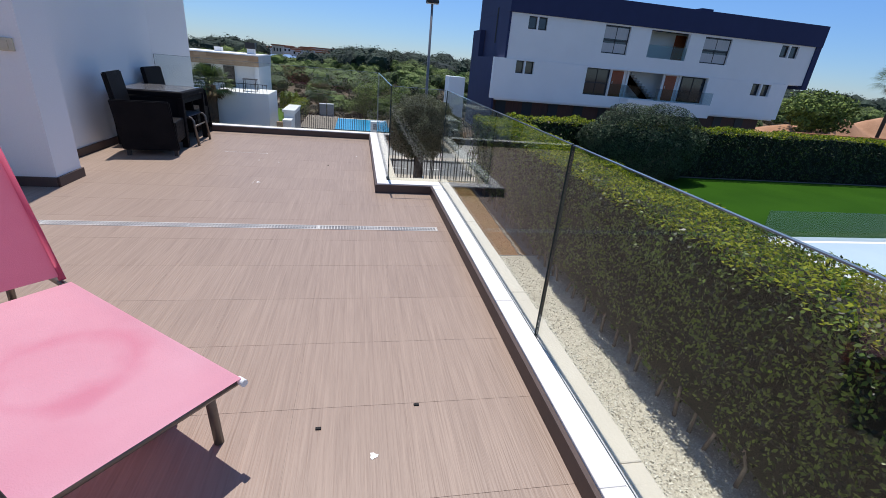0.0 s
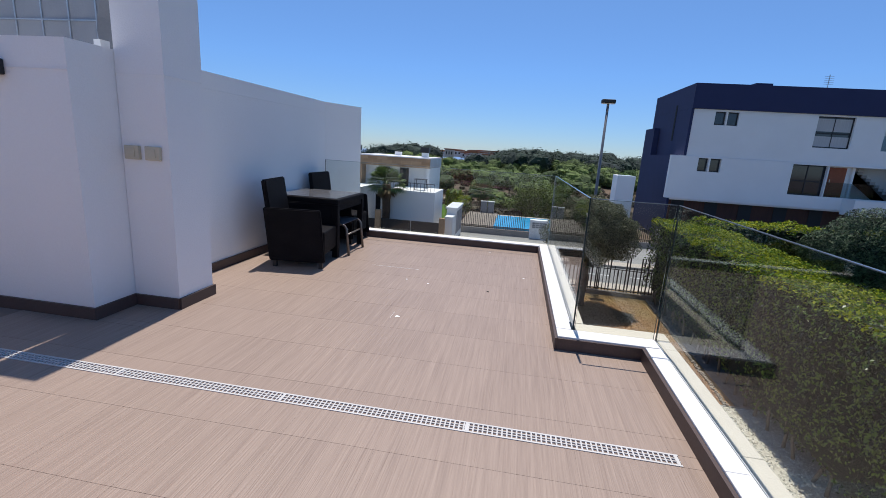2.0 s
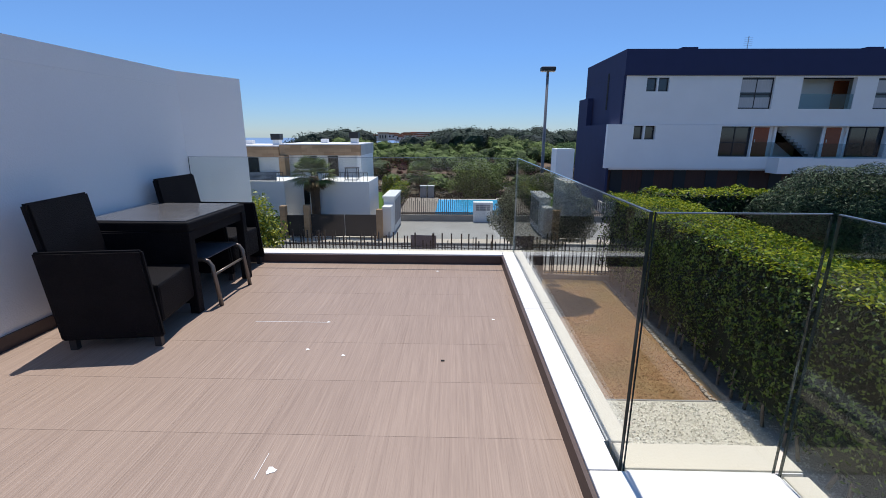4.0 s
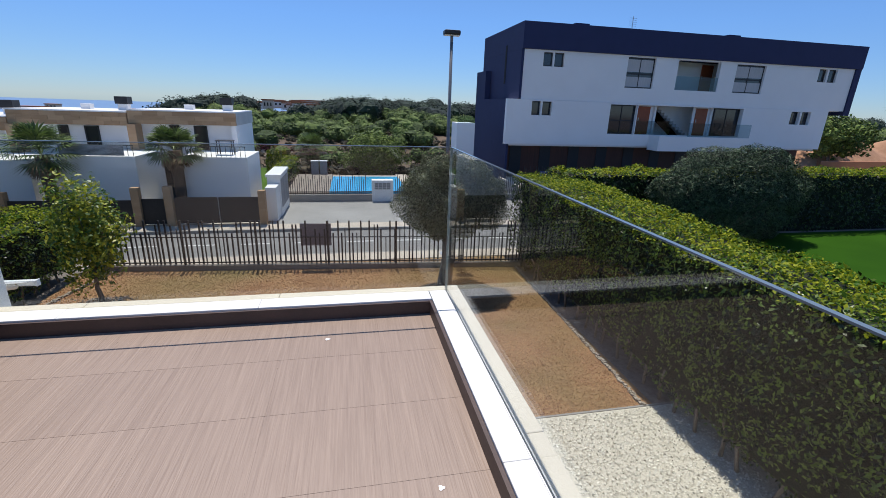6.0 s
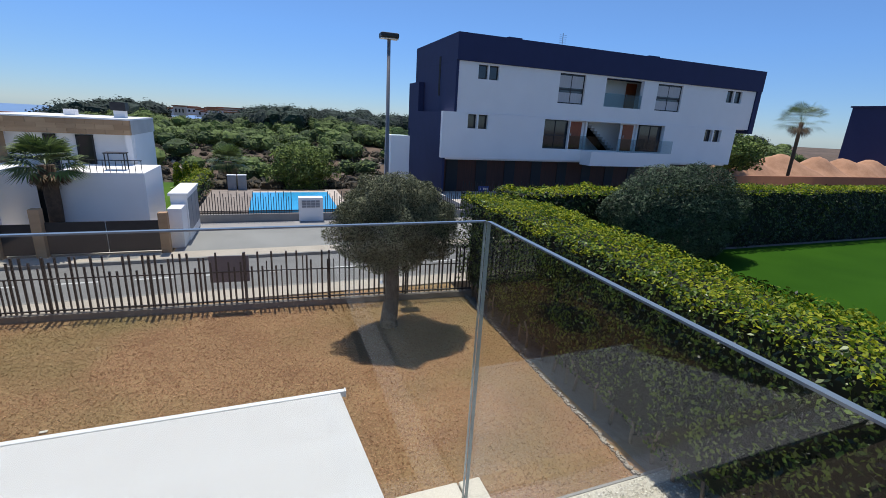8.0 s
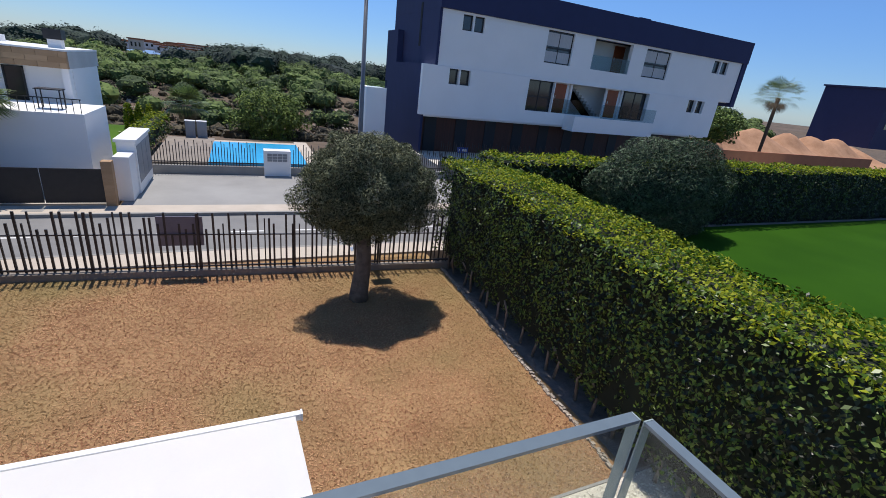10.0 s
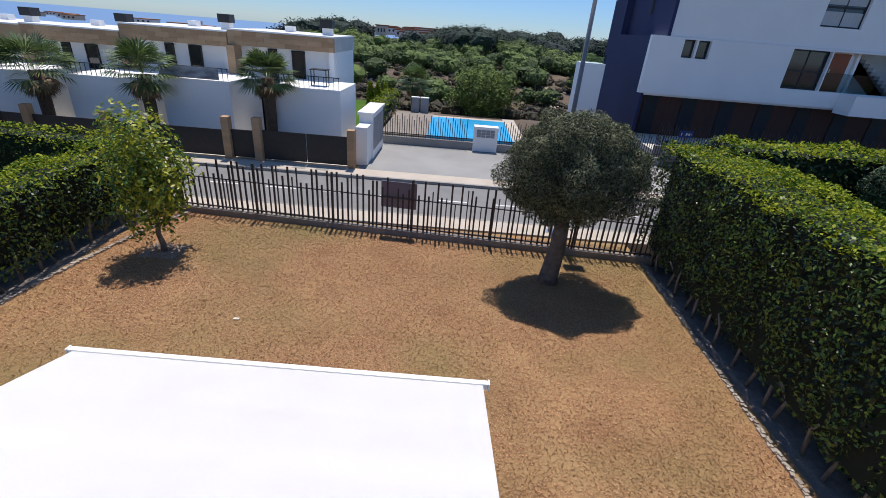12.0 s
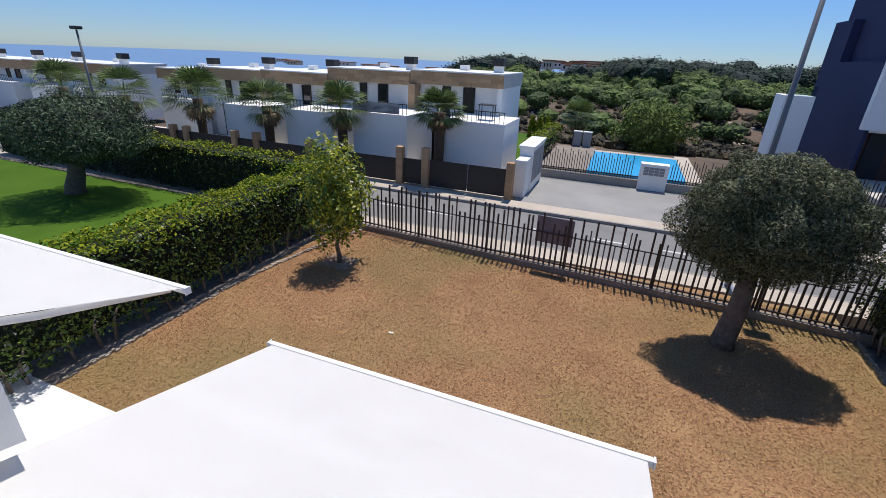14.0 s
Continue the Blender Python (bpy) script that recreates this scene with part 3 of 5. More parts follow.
pbox("housing", BLACK_METAL, lamp, -0.14, -0.10, -0.05, 0.14, 0.0, 0.05, bevel=0.008)
pbox("diffuser", WHITE_PAINT, lamp, -0.10, -0.08, -0.056, 0.10, -0.02, -0.05)
dish = thing("satellite_dish", "grey satellite dish on a steel arm on the roof", "satellite dish", -3.62, 6.3, 1.45)
bm = bmesh.new()
rings = []
for i in range(7):
    r = 0.42 * i / 6
    rings.append([bm.verts.new((r * math.cos(a), -0.35 * r * r - 0.02 + 0.0, r * 1.1 * math.sin(a) + 0.7)) for a in [k * math.pi / 12 for k in range(24)]] if i else [bm.verts.new((0, -0.0, 0.7))])
for k in range(24):
    bm.faces.new((rings[0][0], rings[1][k], rings[1][(k + 1) % 24]))
    for q, w in zip(rings[1:], rings[2:]):
        bm.faces.new((q[k], w[k], w[(k + 1) % 24], q[(k + 1) % 24]))
bmesh.ops.solidify(bm, geom=bm.faces[:], thickness=0.012)
part("reflector", bm, GREYBOX, dish)
ptube("mast", STEEL, dish, [(0, 0.08, 0), (0, 0.08, 0.7)], 0.022)
ptube("arm", STEEL, dish, [(0, 0.05, 0.35), (0, -0.45, 0.5)], 0.012)
pbox("receiver", WHITE_PAINT, dish, -0.03, -0.5, 0.47, 0.03, -0.42, 0.55)
panel = thing("solar_panel", "dark solar panel with grid lines on the roof behind the wall", "solar panel", -5.0, 6.6, 1.5)
pm = part("cell_sheet", (lambda b: (box(b, -0.9, -0.02, 0.0, 0.9, 0.02, 1.1), b)[1])(bmesh.new()), GREYBOX, panel)
for i in range(7):
    pbox("grid_bar", STEEL, panel, -0.9 + i * 0.3 - 0.008, -0.03, 0, -0.9 + i * 0.3 + 0.008, -0.022, 1.1)
for i in range(5):
    pbox("grid_bar", STEEL, panel, -0.9, -0.04, i * 0.27, 0.9, -0.032, i * 0.27 + 0.012)

# drain channel
drain = thing("drain_channel", "long white steel slot drain set in the tiled floor", "drain", 0, 4.63, 0)
pbox("tray", DARK, drain, -3.9, 0.002, -0.02, 0.49, 0.083, -0.008)
pbox("side_rail", DRAINW, drain, -3.9, 0.0, -0.02, 0.49, 0.010, 0.004)
pbox("side_rail", DRAINW, drain, -3.9, 0.075, -0.02, 0.49, 0.085, 0.004)
bm = bmesh.new()
for x in np.arange(-3.9, 0.48, 0.024):
    box(bm, x, 0.012, -0.006, x + 0.0075, 0.076, 0.003)
for k in (0.031, 0.051):
    box(bm, -3.9, k, -0.006, 0.49, k + 0.005, 0.0035)
part("grate", bm, DRAINW, drain)
for k in range(5):
    pbox("joint_bar", DRAINW, drain, 0.47 - k, 0.010, -0.006, 0.485 - k, 0.075, 0.0045)


# ---- terrace furniture ----
def armchair(x, y, rz, label):
    """Low wicker armchair facing +x."""
    c = thing("wicker_armchair", label, "chair", x, y, 0, rz, group="wicker chairs round the table")
    bm = bmesh.new()
    vs = box(bm, -0.22, -0.24, 0.14, 0.31, 0.24, 0.40, bevel=0.02)
    part("seat", bm, WICKER, c)
    bm = bmesh.new()
    vs = [bm.verts.new(p) for p in ((-0.25, -0.27, 0.10), (-0.19, -0.27, 0.10), (-0.19, 0.27, 0.10), (-0.25, 0.27, 0.10), (-0.36, -0.27, 0.92), (-0.31, -0.27, 0.93), (-0.31, 0.27, 0.93), (-0.36, 0.27, 0.92))]
    for f in ((0, 3, 2, 1), (4, 5, 6, 7), (0, 1, 5, 4), (1, 2, 6, 5), (2, 3, 7, 6), (3, 0, 4, 7)):
        bm.faces.new([vs[i] for i in f])
    bmesh.ops.bevel(bm, geom=bm.edges[:], offset=0.012, segments=2, affect="EDGES")
    part("backrest", bm, WICKER, c)
    for s in (-1, 1):
        bm = bmesh.new()
        a, b = (0.27, 0.31) if s > 0 else (-0.31, -0.27)
        vs = [bm.verts.new(p) for p in ((-0.27, a, 0.07), (0.33, a, 0.07), (0.33, b, 0.07), (-0.27, b, 0.07), (-0.33, a, 0.64), (0.28, a, 0.64), (0.28, b, 0.64), (-0.33, b, 0.64))]
        for f in ((0, 3, 2, 1), (4, 5, 6, 7), (0, 1, 5, 4), (1, 2, 6, 5), (2, 3, 7, 6), (3, 0, 4, 7)):
            bm.faces.new([vs[i] for i in f])
        bmesh.ops.bevel(bm, geom=bm.edges[:], offset=0.012, segments=2, affect="EDGES")
        part("arm", bm, WICKER, c)
    for lx in (-0.22, 0.28):
        for ly in (-0.27, 0.27):
            pbox("foot", BLACK_METAL, c, lx - 0.02, ly - 0.02, 0.0, lx + 0.02, ly + 0.02, 0.075)
    return c


armchair(-2.72, 7.30, 8, "black woven wicker armchair beside the table near the white wall")
armchair(-2.84, 8.66, -3, "black woven wicker armchair beside the table near the glass balustrade")

t = thing("wicker_table", "black wicker dining table with smoked glass top near white wall", "table", -2.85, 8.03, 0)
pbox("tabletop", WICKER, t, -0.42, -0.45, 0.63, 0.42, 0.45, 0.70, bevel=0.012)
pbox("glass_top", TABLE_GLASS, t, -0.385, -0.415, 0.701, 0.385, 0.415, 0.707)
for lx in (-0.385, 0.385):
    for ly in (-0.415, 0.415):
        pbox("leg", WICKER, t, lx - 0.035, ly - 0.035, 0.0, lx + 0.035, ly + 0.035, 0.63, bevel=0.006)
for ly in (-0.415, 0.415):
    pbox("apron", WICKER, t, -0.38, ly - 0.02, 0.56, 0.38, ly + 0.02, 0.63)
for lx in (-0.385, 0.385):
    pbox("apron", WICKER, t, lx - 0.02, -0.40, 0.56, lx + 0.02, 0.40, 0.63)

st = thing("sling_footstool", "grey sling footstool with a bent taupe aluminium frame beside the table", "footstool", -2.60, 8.0, 0)
for y in (-0.25, 0.25):
    pts = [(-0.24, y, 0.0), (-0.22, y, 0.26)] + [(-0.14 + 0.08 * -math.cos(a), y, 0.30 + 0.08 * math.sin(a)) for a in (0.3, 0.9, 1.5)] + [(0.14 + 0.08 * math.cos(a), y, 0.30 + 0.08 * math.sin(a)) for a in (1.5, 0.9, 0.3)] + [(0.22, y, 0.26), (0.25, y, 0.0)]
    ptube("side_frame", TAUPE, st, pts, 0.017)
for x in (-0.21, 0.21):
    ptube("stretcher", TAUPE, st, [(x, -0.25, 0.25), (x, 0.25, 0.25)], 0.011)
bm = bmesh.new()
box(bm, -0.17, -0.235, 0.378, 0.17, 0.235, 0.386)
part("sling", bm, SLING, st)


def lounger(x, y, rz, label, back):
    """Sun lounger; x runs from the foot end to the head, its side frame at y = 0 and 0.58."""
    c = thing("sun_lounger", label, "sun lounger", x, y, 0, rz, group="pink sun loungers")
    w, hx, hz = 0.58, 1.14, 0.335
    for s in (0.0, w):
        ptube("side_rail", TAUPE, c, [(0.02, s + (0.012 if s == 0 else -0.012), hz - 0.022), (1.95, s + (0.012 if s == 0 else -0.012), hz - 0.022)], 0.015)
        ptube("end_cap", WHITE_PAINT, c, [(-0.015, s, hz - 0.012), (0.02, s, hz - 0.012)], 0.013)
    for lx, slant in ((0.16, -0.03), (1.75, 0.04)):
        for s in (0.03, w - 0.03):
            ptube("leg", TAUPE, c, [(lx, s, hz - 0.02), (lx + slant, s, 0.0)], 0.018)
        ptube("crossbar", TAUPE, c, [(lx, 0.03, hz - 0.05), (lx, w - 0.03, hz - 0.05)], 0.013)
    ptube("end_bar", TAUPE, c, [(0.02, 0, hz - 0.016), (0.02, w, hz - 0.016)], 0.014)
    bm = bmesh.new()
    n = 14
    grid = [[bm.verts.new((0.0 + (hx - 0.03) * i / n, w * j / 6, hz + 0.003 - 0.02 * math.sin(math.pi * j / 6) * math.sin(math.pi * i / n))) for j in range(7)] for i in range(n + 1)]
    for i in range(n):
        for j in range(6):
            bm.faces.new((grid[i][j], grid[i + 1][j], grid[i + 1][j + 1], grid[i][j + 1])).smooth = True
    part("seat_sling", bm, PINK, c, "faded pink seat fabric")
    L, ang = 0.78, radians(back)
    ex, ez = hx + L * math.cos(ang), hz + L * math.sin(ang)
    for s in (0.01, w - 0.01):
        ptube("back_rail", PINK2, c, [(hx + 0.02, s, hz), (ex, s, ez)], 0.014)
    ptube("back_bar", PINK2, c, [(ex, 0.01, ez), (ex, w - 0.01, ez)], 0.014)
    bm = bmesh.new()
    grid = [[bm.verts.new((hx + 0.02 + (ex - hx - 0.02) * i / 8 + 0.015 * math.sin(math.pi * j / 6), w * j / 6, hz + 0.02 + (ez - hz) * i / 8)) for j in range(7)] for i in range(9)]
    for i in range(8):
        for j in range(6):
            bm.faces.new((grid[i][j], grid[i + 1][j], grid[i + 1][j + 1], grid[i][j + 1])).smooth = True
    part("backrest_sling", bm, PINK2, c, "deeper rose backrest fabric")
    ptube("prop", TAUPE, c, [(hx + 0.35, 0.05, hz + 0.5), (hx + 0.55, 0.05, hz - 0.02)], 0.010)
    return c


LX, LY = -0.585, 2.36
lounger(LX, LY, 140.7, "pink sling sun lounger with raised back on the terrace", 60)
lounger(LX - 0.40, LY - 0.53, 140.7, "second pink sun lounger alongside the first", 60)
bucket = thing("bucket", "small red plastic bucket under the lounger", "bucket", -0.98, 2.55, 0)
bm = bmesh.new()
tube(bm, [(0, 0, 0), (0, 0, 0.16)], 0.07, 20, 0.095)
part("shell", bm, RED, bucket)
ptube("rim", RED, bucket, [(0, 0, 0.155), (0, 0, 0.17)], 0.101, 20)


# ---- awnings ----
def awning(x0, x1, y0, y1, z0, z1, label):
    """Canvas from the wall (y0, z0) out to the front bar (y1, z1)."""
    a = thing("awning", label, "awning", x0, y0, z0, group="white awnings")
    w, d, h = x1 - x0, y1 - y0, z1 - z0
    bm = bmesh.new()
    n = 12
    g = [[bm.verts.new((w * i / 8, d * j / n, h * j / n - 0.002 * math.sin(math.pi * j / n))) for j in range(n + 1)] for i in range(9)]
    for i in range(8):
        for j in range(n):
            bm.faces.new((g[i][j], g[i + 1][j], g[i + 1][j + 1], g[i][j + 1]))
    bmesh.ops.solidify(bm, geom=bm.faces[:], thickness=0.004)
    part("canvas", bm, CANVAS, a)
    pbox("front_bar", WHITE_PAINT, a, -0.04, d, h - 0.05, w + 0.04, d + 0.05, h + 0.012, bevel=0.008)
    for s in (-0.055, w + 0.04):
        pbox("end_cap", WHITE_PAINT, a, s, d - 0.005, h - 0.055, s + 0.015, d + 0.055, h + 0.016, bevel=0.004)
    pbox("cassette", WHITE_PAINT, a, -0.06, -0.10, -0.08, w + 0.06, 0.02, 0.05, bevel=0.02)
    for s, k in ((0.15, 1), (w - 0.15, -1)):
        ptube("folding_arm", WHITE_PAINT, a, [(s, 0.05, -0.09), (s - 0.05 * k, d * 0.5, h * 0.5 - 0.075), (s, d, h - 0.045)], 0.03)


awning(-3.15, 0.045, 9.45, 11.66, -0.50, -1.12, "wide white canvas awning pulled out over the garden")
awning(-7.6, -3.85, 9.5, 11.42, 0.06, -0.58, "higher white canvas awning pulled out beside the house")

# ---- garden ----
ground_y = 19.0
structure("garden_lawn", DRY_GRASS, -8.0, 9.3, -3.8, 4.58, 20.1, GARDEN, label="dry brown lawn with green patches")
structure("gravel_bed", GRAVEL, 0.9, -3.0, -3.8, 6.58, 11.93, GARDEN + 0.012)
structure("ground_terrace", WHITE_PAINT, -8.5, 9.3, -3.8, -3.4, 11.97, GARDEN + 0.03)
structure("wall_garden_west", WHITE, -8.75, 9.0, -3.8, -8.52, 12.0, -2.2)
structure("soil_strip_east", SOIL, 4.585, 11.98, -3.8, 6.6, 19.2, GARDEN - 0.02)
structure("soil_strip_west", SOIL, -9.6, 9.0, -3.8, -8.02, 20.2, GARDEN - 0.02)
structure("trim_gravel", CONCRETE, 0.9, 11.935, -3.8, 6.5, 11.975, GARDEN + 0.02)
rng = np.random.default_rng(5)
# border stones
border = thing("stone_border", "row of small pale stones along the lawn", "border stones", -7.97, 12, GARDEN)
bm = bmesh.new()
for k in range(190):
    y = k * 0.042
    s = rng.uniform(0.02, 0.04)
    cx = 0.085 * max(0, y - 3.5) ** 1.5
    box(bm, cx + rng.uniform(-.03, .03) - s, y - s, -0.02, cx + rng.uniform(-.03, .03) + s, y + s * 0.9, 0.03 + rng.uniform(0, .03))
tagged(part("stone", bm, ROCK, border), kind="stuff")
border = thing("stone_border", "row of small pale stones between lawn and hedge", "border stones", 4.37, 11.98, GARDEN)
bm = bmesh.new()
for k in range(330):
    y = k * 0.0215
    s = rng.uniform(0.012, 0.032)
    cx = y * 0.036 + rng.uniform(-.03, .03)
    box(bm, cx - s, y - s, -0.02, cx + s, y + s * 0.9, 0.02 + rng.uniform(0, .03))
tagged(part("stone", bm, ROCK, border), kind="stuff")
# lawn blades
n = 170000
px, py = rng.uniform(-7.9, 4.42, n), rng.uniform(11.98, 19.9, n)
pts = np.stack([px, py, np.full(n, GARDEN + 0.012)], 1)
nn = np.stack([rng.normal(0, 1, n), rng.normal(0, 1, n), np.zeros(n)], 1)
blades = leaves("lawn_blades", pts, nn + np.array([0, 0, 1.9]), 0.042, BLADE, None, spread=0.6, narrow=0.3, seed=8, kind="stuff")
tagged(blades, "dry straw-coloured grass blades on the garden lawn", "grass")
# gravel pebbles
n = 42000
px, py = rng.uniform(0.95, 5.1, n), rng.uniform(1.0, 11.9, n)
pts = np.stack([px, py, np.full(n, GARDEN + 0.02)], 1)
pb = leaves("pebbles", pts, np.tile([0, 0, 1.0], (n, 1)), 0.035, PEBBLE, None, spread=0.7, narrow=0.8, seed=9, kind="stuff")
tagged(pb, "loose white gravel pebbles along the house", "gravel")

# front fence
FA, FB = Vector((5.2, 19.03, GARDEN)), Vector((-7.9, 20.0, GARDEN))
flen = (FB - FA).length
fang = math.degrees(math.atan2(FB.y - FA.y, FB.x - FA.x))
fence = thing("fence", "dark bronze metal fence of uneven upright bars on a low wall", "fence", FA.x, FA.y, GARDEN, fang)
pbox("base_wall", BLOCK, fence, 0, -0.08, -0.2, flen, 0.08, 0.16)
pbox("bottom_rail", FENCE_M, fence, 0, -0.02, 0.22, flen, 0.02, 0.25)
pbox("back_rail", FENCE_M, fence, 0, -0.018, 0.99, flen, 0.008, 1.015)
fr = np.random.default_rng(12)
bars = {}
for wide in (0.014, 0.022):
    for h in (1.0, 1.12, 1.25, 1.38, 1.5):
        bm = bmesh.new()
        box(bm, -wide, -0.055, 0.17, wide, -0.022, h)
        bars[(wide, h)] = mesh_of(bm, "bar", FENCE_M)
keys = sorted(bars)
x, k = 0.06, 0
while x < flen:
    if k % 5 == 0:
        key = (0.022, 1.5)
    else:
        key = keys[int(fr.integers(0, len(keys)))]
    b = part("bar", bars[key], FENCE_M, fence)
    b.location = (x, 0.0, 0.0)
    x += float(fr.choice((0.10, 0.125, 0.15)))
    k += 1
for x in np.arange(0.3, flen, 2.05):
    pbox("post", FENCE_M, fence, x - 0.025, -0.02, 0.1, x + 0.025, 0.02, 1.5)
plate = thing("fence_plate", "dark grey sheet plate fixed to the fence like a letterbox", "plate", -1.57, 19.62, -2.81, fang)
pbox("sheet", PLATE, plate, -0.45, 0.03, 0, 0.45, 0.06, 0.68)

leaf = thing("fallen_leaf", "pale dry fallen leaf lying on the lawn", "leaf", -3.9, 15.4, GARDEN + 0.02)
pbox("blade", PEBBLE, leaf, -0.05, -0.025, 0, 0.05, 0.025, 0.006)

# hedges of the garden
hedge("tall glossy green clipped hedge with yellow-green top, along the lawn", [(5.27, -2.0), (5.27, 19.35)], 1.68, GARDEN, -0.56, 640, 0.07, 11, taper=0.36, base_gap=0.42)
hedge("clipped green hedge along the street beyond the neighbouring lawn", [(6.2, 20.0), (36.0, 20.4)], 1.5, GARDEN, -0.56, 190, 0.115, 12, stems=False, base_gap=0.02, taper=0.2, side_material=SHADED_LEAF)
hedge("clipped green hedge with yellow-green top on the garden's other side", [(-8.66, 9.5), (-8.66, 19.7)], 1.36, GARDEN, -1.76, 460, 0.08, 13, taper=0.16)
hedge("clipped hedge along the street beyond the neighbouring lawn with trees", [(-9.0, 20.85), (-27.0, 21.2)], 1.3, GARDEN, -1.90, 170, 0.10, 14, stems=False, base_gap=0.02, taper=0.12, side_material=SHADED_LEAF)
structure("neighbour_lawn_east", DEEP_LAWN, 6.62, -10, -3.8, 42.0, 19.3, -2.75, label="bright green lawn")
structure("neighbour_lawn_west", GREEN_GRASS, -27.0, 9.0, -3.8, -9.62, 20.0, GARDEN, label="green lawn in shade and sun")
structure("trim_lawn_east", SOIL, 6.62, 19.31, -3.8, 42, 19.55, -2.76)
structure("trim_lawn_west", SOIL, -27, 20.01, -3.8, -9.62, 20.3, GARDEN + 0.02)
structure("neighbour_pool_edge", WHITE_PAINT, 11.4, 2.0, -2.9, 20, 11.4, -2.60)
structure("water_neighbour_pool", POOL_PALE, 11.9, 2.4, -2.59, 19.6, 10.9, -2.585)
pool_guard = thing("pool_glass_guard", "low clear glass guard beside the neighbouring pool", "glass guard", 11.45, 11.36, -2.60)
pbox("pane", RAIL_GLASS, pool_guard, 0, 0, 0, 5, 0.012, 0.8)
tree("olive_tree", "round clipped grey-green olive tree on the dry lawn", 2.03, 17.72, GARDEN, 3, 2.56, (1.42, 1.12, 1.12), 90000, 0.066, OLIVE_LEAF, 0.19, 21, lean=(0.12, 0.05), narrow=0.26, lump=0.30, shell=0.35)
tree("lemon_tree", "small slender lemon tree with yellow-green leaves on the lawn", -6.53, 17.65, GARDEN, 3, 1.75, (0.74, 0.7, 1.15), 6500, 0.11, LEMON_LEAF, 0.055, 22, narrow=0.5, lump=0.7, shell=0.8)
tree("olive_tree", "large dark round olive tree on the neighbouring lawn", -17.8, 18.4, GARDEN, 3, 2.25, (2.35, 1.9, 1.1), 40000, 0.10, SHRUB_LEAF, 0.28, 23, lean=(1.0, 0.0), narrow=0.3, lump=0.22)
tree("shrub_tree", "broad grey-green shrub standing in front of the hedge", 12.1, 18.9, GARDEN, 3, 2.2, (2.95, 1.15, 1.7), 70000, 0.12, SHRUB_LEAF, 0.12, 24, narrow=0.16, lump=0.16, shell=0.3)
mulch = structure("trim_tree_ring", ROCK, -6.95, 17.3, GARDEN - 0.05, -6.15, 18.0, GARDEN + 0.006)

# ---- street ----
structure("pavement_near", PAVE, -60, 20.45, -3.9, 60, 21.3, STREET + 0.02)
structure("road", ASPHALT, -60, 21.3, -3.9, 60, 24.55, STREET - 0.10)
structure("kerb_near", CONCRETE, -60, 21.2, -3.9, 60, 21.3, STREET + 0.025)
structure("kerb_far", CONCRETE, -60, 24.55, -3.9, 60, 24.67, STREET + 0.005)
structure("pavement_far", PAVE, -60, 24.67, -3.9, 60, 25.45, STREET)
structure("parking", PARKING, -3.9, 25.45, -3.9, 9.4, 29.9, STREET - 0.005)
for k in range(14):
    structure("road_line", ROADPAINT, -14 + k * 1.9, 22.9, STREET - 0.105, -13.0 + k * 1.9, 23.0, STREET - 0.096)
# pale ground added out of sight to bounce sunlight onto the shaded fronts
structure("bounce_driveway", BOUNCE_PAVE, -40, 25.66, -3.9, -4.16, 30.15, STREET + 0.004)
structure("bounce_pavement_apartment", BOUNCE_PAVE, 9.5, 31.22, -3.9, 45, 35.55, -3.2)
structure("wall_pool", CONCRETE, -3.8, 29.92, -3.9, 9.4, 30.12, -3.30)
pf = thing("pool_fence", "dark uneven upright bar fence on the low pool wall", "fence", -3.8, 30.02, -3.30)
me = {}
for i, h in enumerate((1.05, 0.8, 0.95)):
    bm = bmesh.new()
    box(bm, -0.015, -0.012, 0, 0.015, 0.012, h)
    me[i] = mesh_of(bm, "bar", FENCE_M)
for k in range(118):
    if 36 < k < 50:
        continue
    b = part("bar", me[k * 5 % 3], FENCE_M, pf)
    b.location = (0.05 + k * 0.112, 0, 0)
pbox("rail", FENCE_M, pf, 0, -0.01, 0.12, 13.2, 0.01, 0.16)
mb = thing("mailbox_block", "white wall block with grey letterboxes by the pool", "letterboxes", 0.60, 29.75, STREET)
pbox("block", WHITE, mb, 0, 0, 0, 1.12, 0.5, 1.13, bevel=0.01)
for i in range(4):
    for j in range(3):
        pbox("letterbox", GREYBOX, mb, 0.14 + i * 0.21, -0.02, 0.66 + j * 0.12, 0.33 + i * 0.21, 0.0, 0.76 + j * 0.12)
mc = thing("meter_cabinet", "white stepped meter cabinet with grey doors beside the gate", "meter cabinet", -4.0, 25.6, STREET)
pbox("body", WHITE, mc, -0.1, 1.3, 0, 0.45, 3.9, 1.75, bevel=0.01)
pbox("body", WHITE, mc, -0.05, 0.35, 0, 0.40, 1.3, 1.45, bevel=0.01)
pbox("cap", WHITE_PAINT, mc, -0.16, 1.25, 1.75, 0.5, 3.95, 1.85)
for k in range(3):
    pbox("door", GREYBOX, mc, 0.45, 1.42 + k * 0.82, 0.35, 0.465, 2.16 + k * 0.82, 1.62)
structure("pool_deck", BLOCK, -3.8, 30.14, -3.9, -1.6, 36.5, -3.22)
structure("pool_deck", PAVE, 2.5, 30.14, -3.9, 3.2, 36.5, -3.22)
structure("pool_deck", PAVE, -1.6, 35.2, -3.9, 2.5, 36.0, -3.22)
structure("water_pool", POOL, -1.6, 30.14, -3.9, 2.5, 35.2, -3.16)
hedge("small clipped hedge beside the pool", [(-4.4, 31.5), (-4.4, 39.0)], 1.0, -3.65, -2.3, 90, 0.12, 15, stems=False)
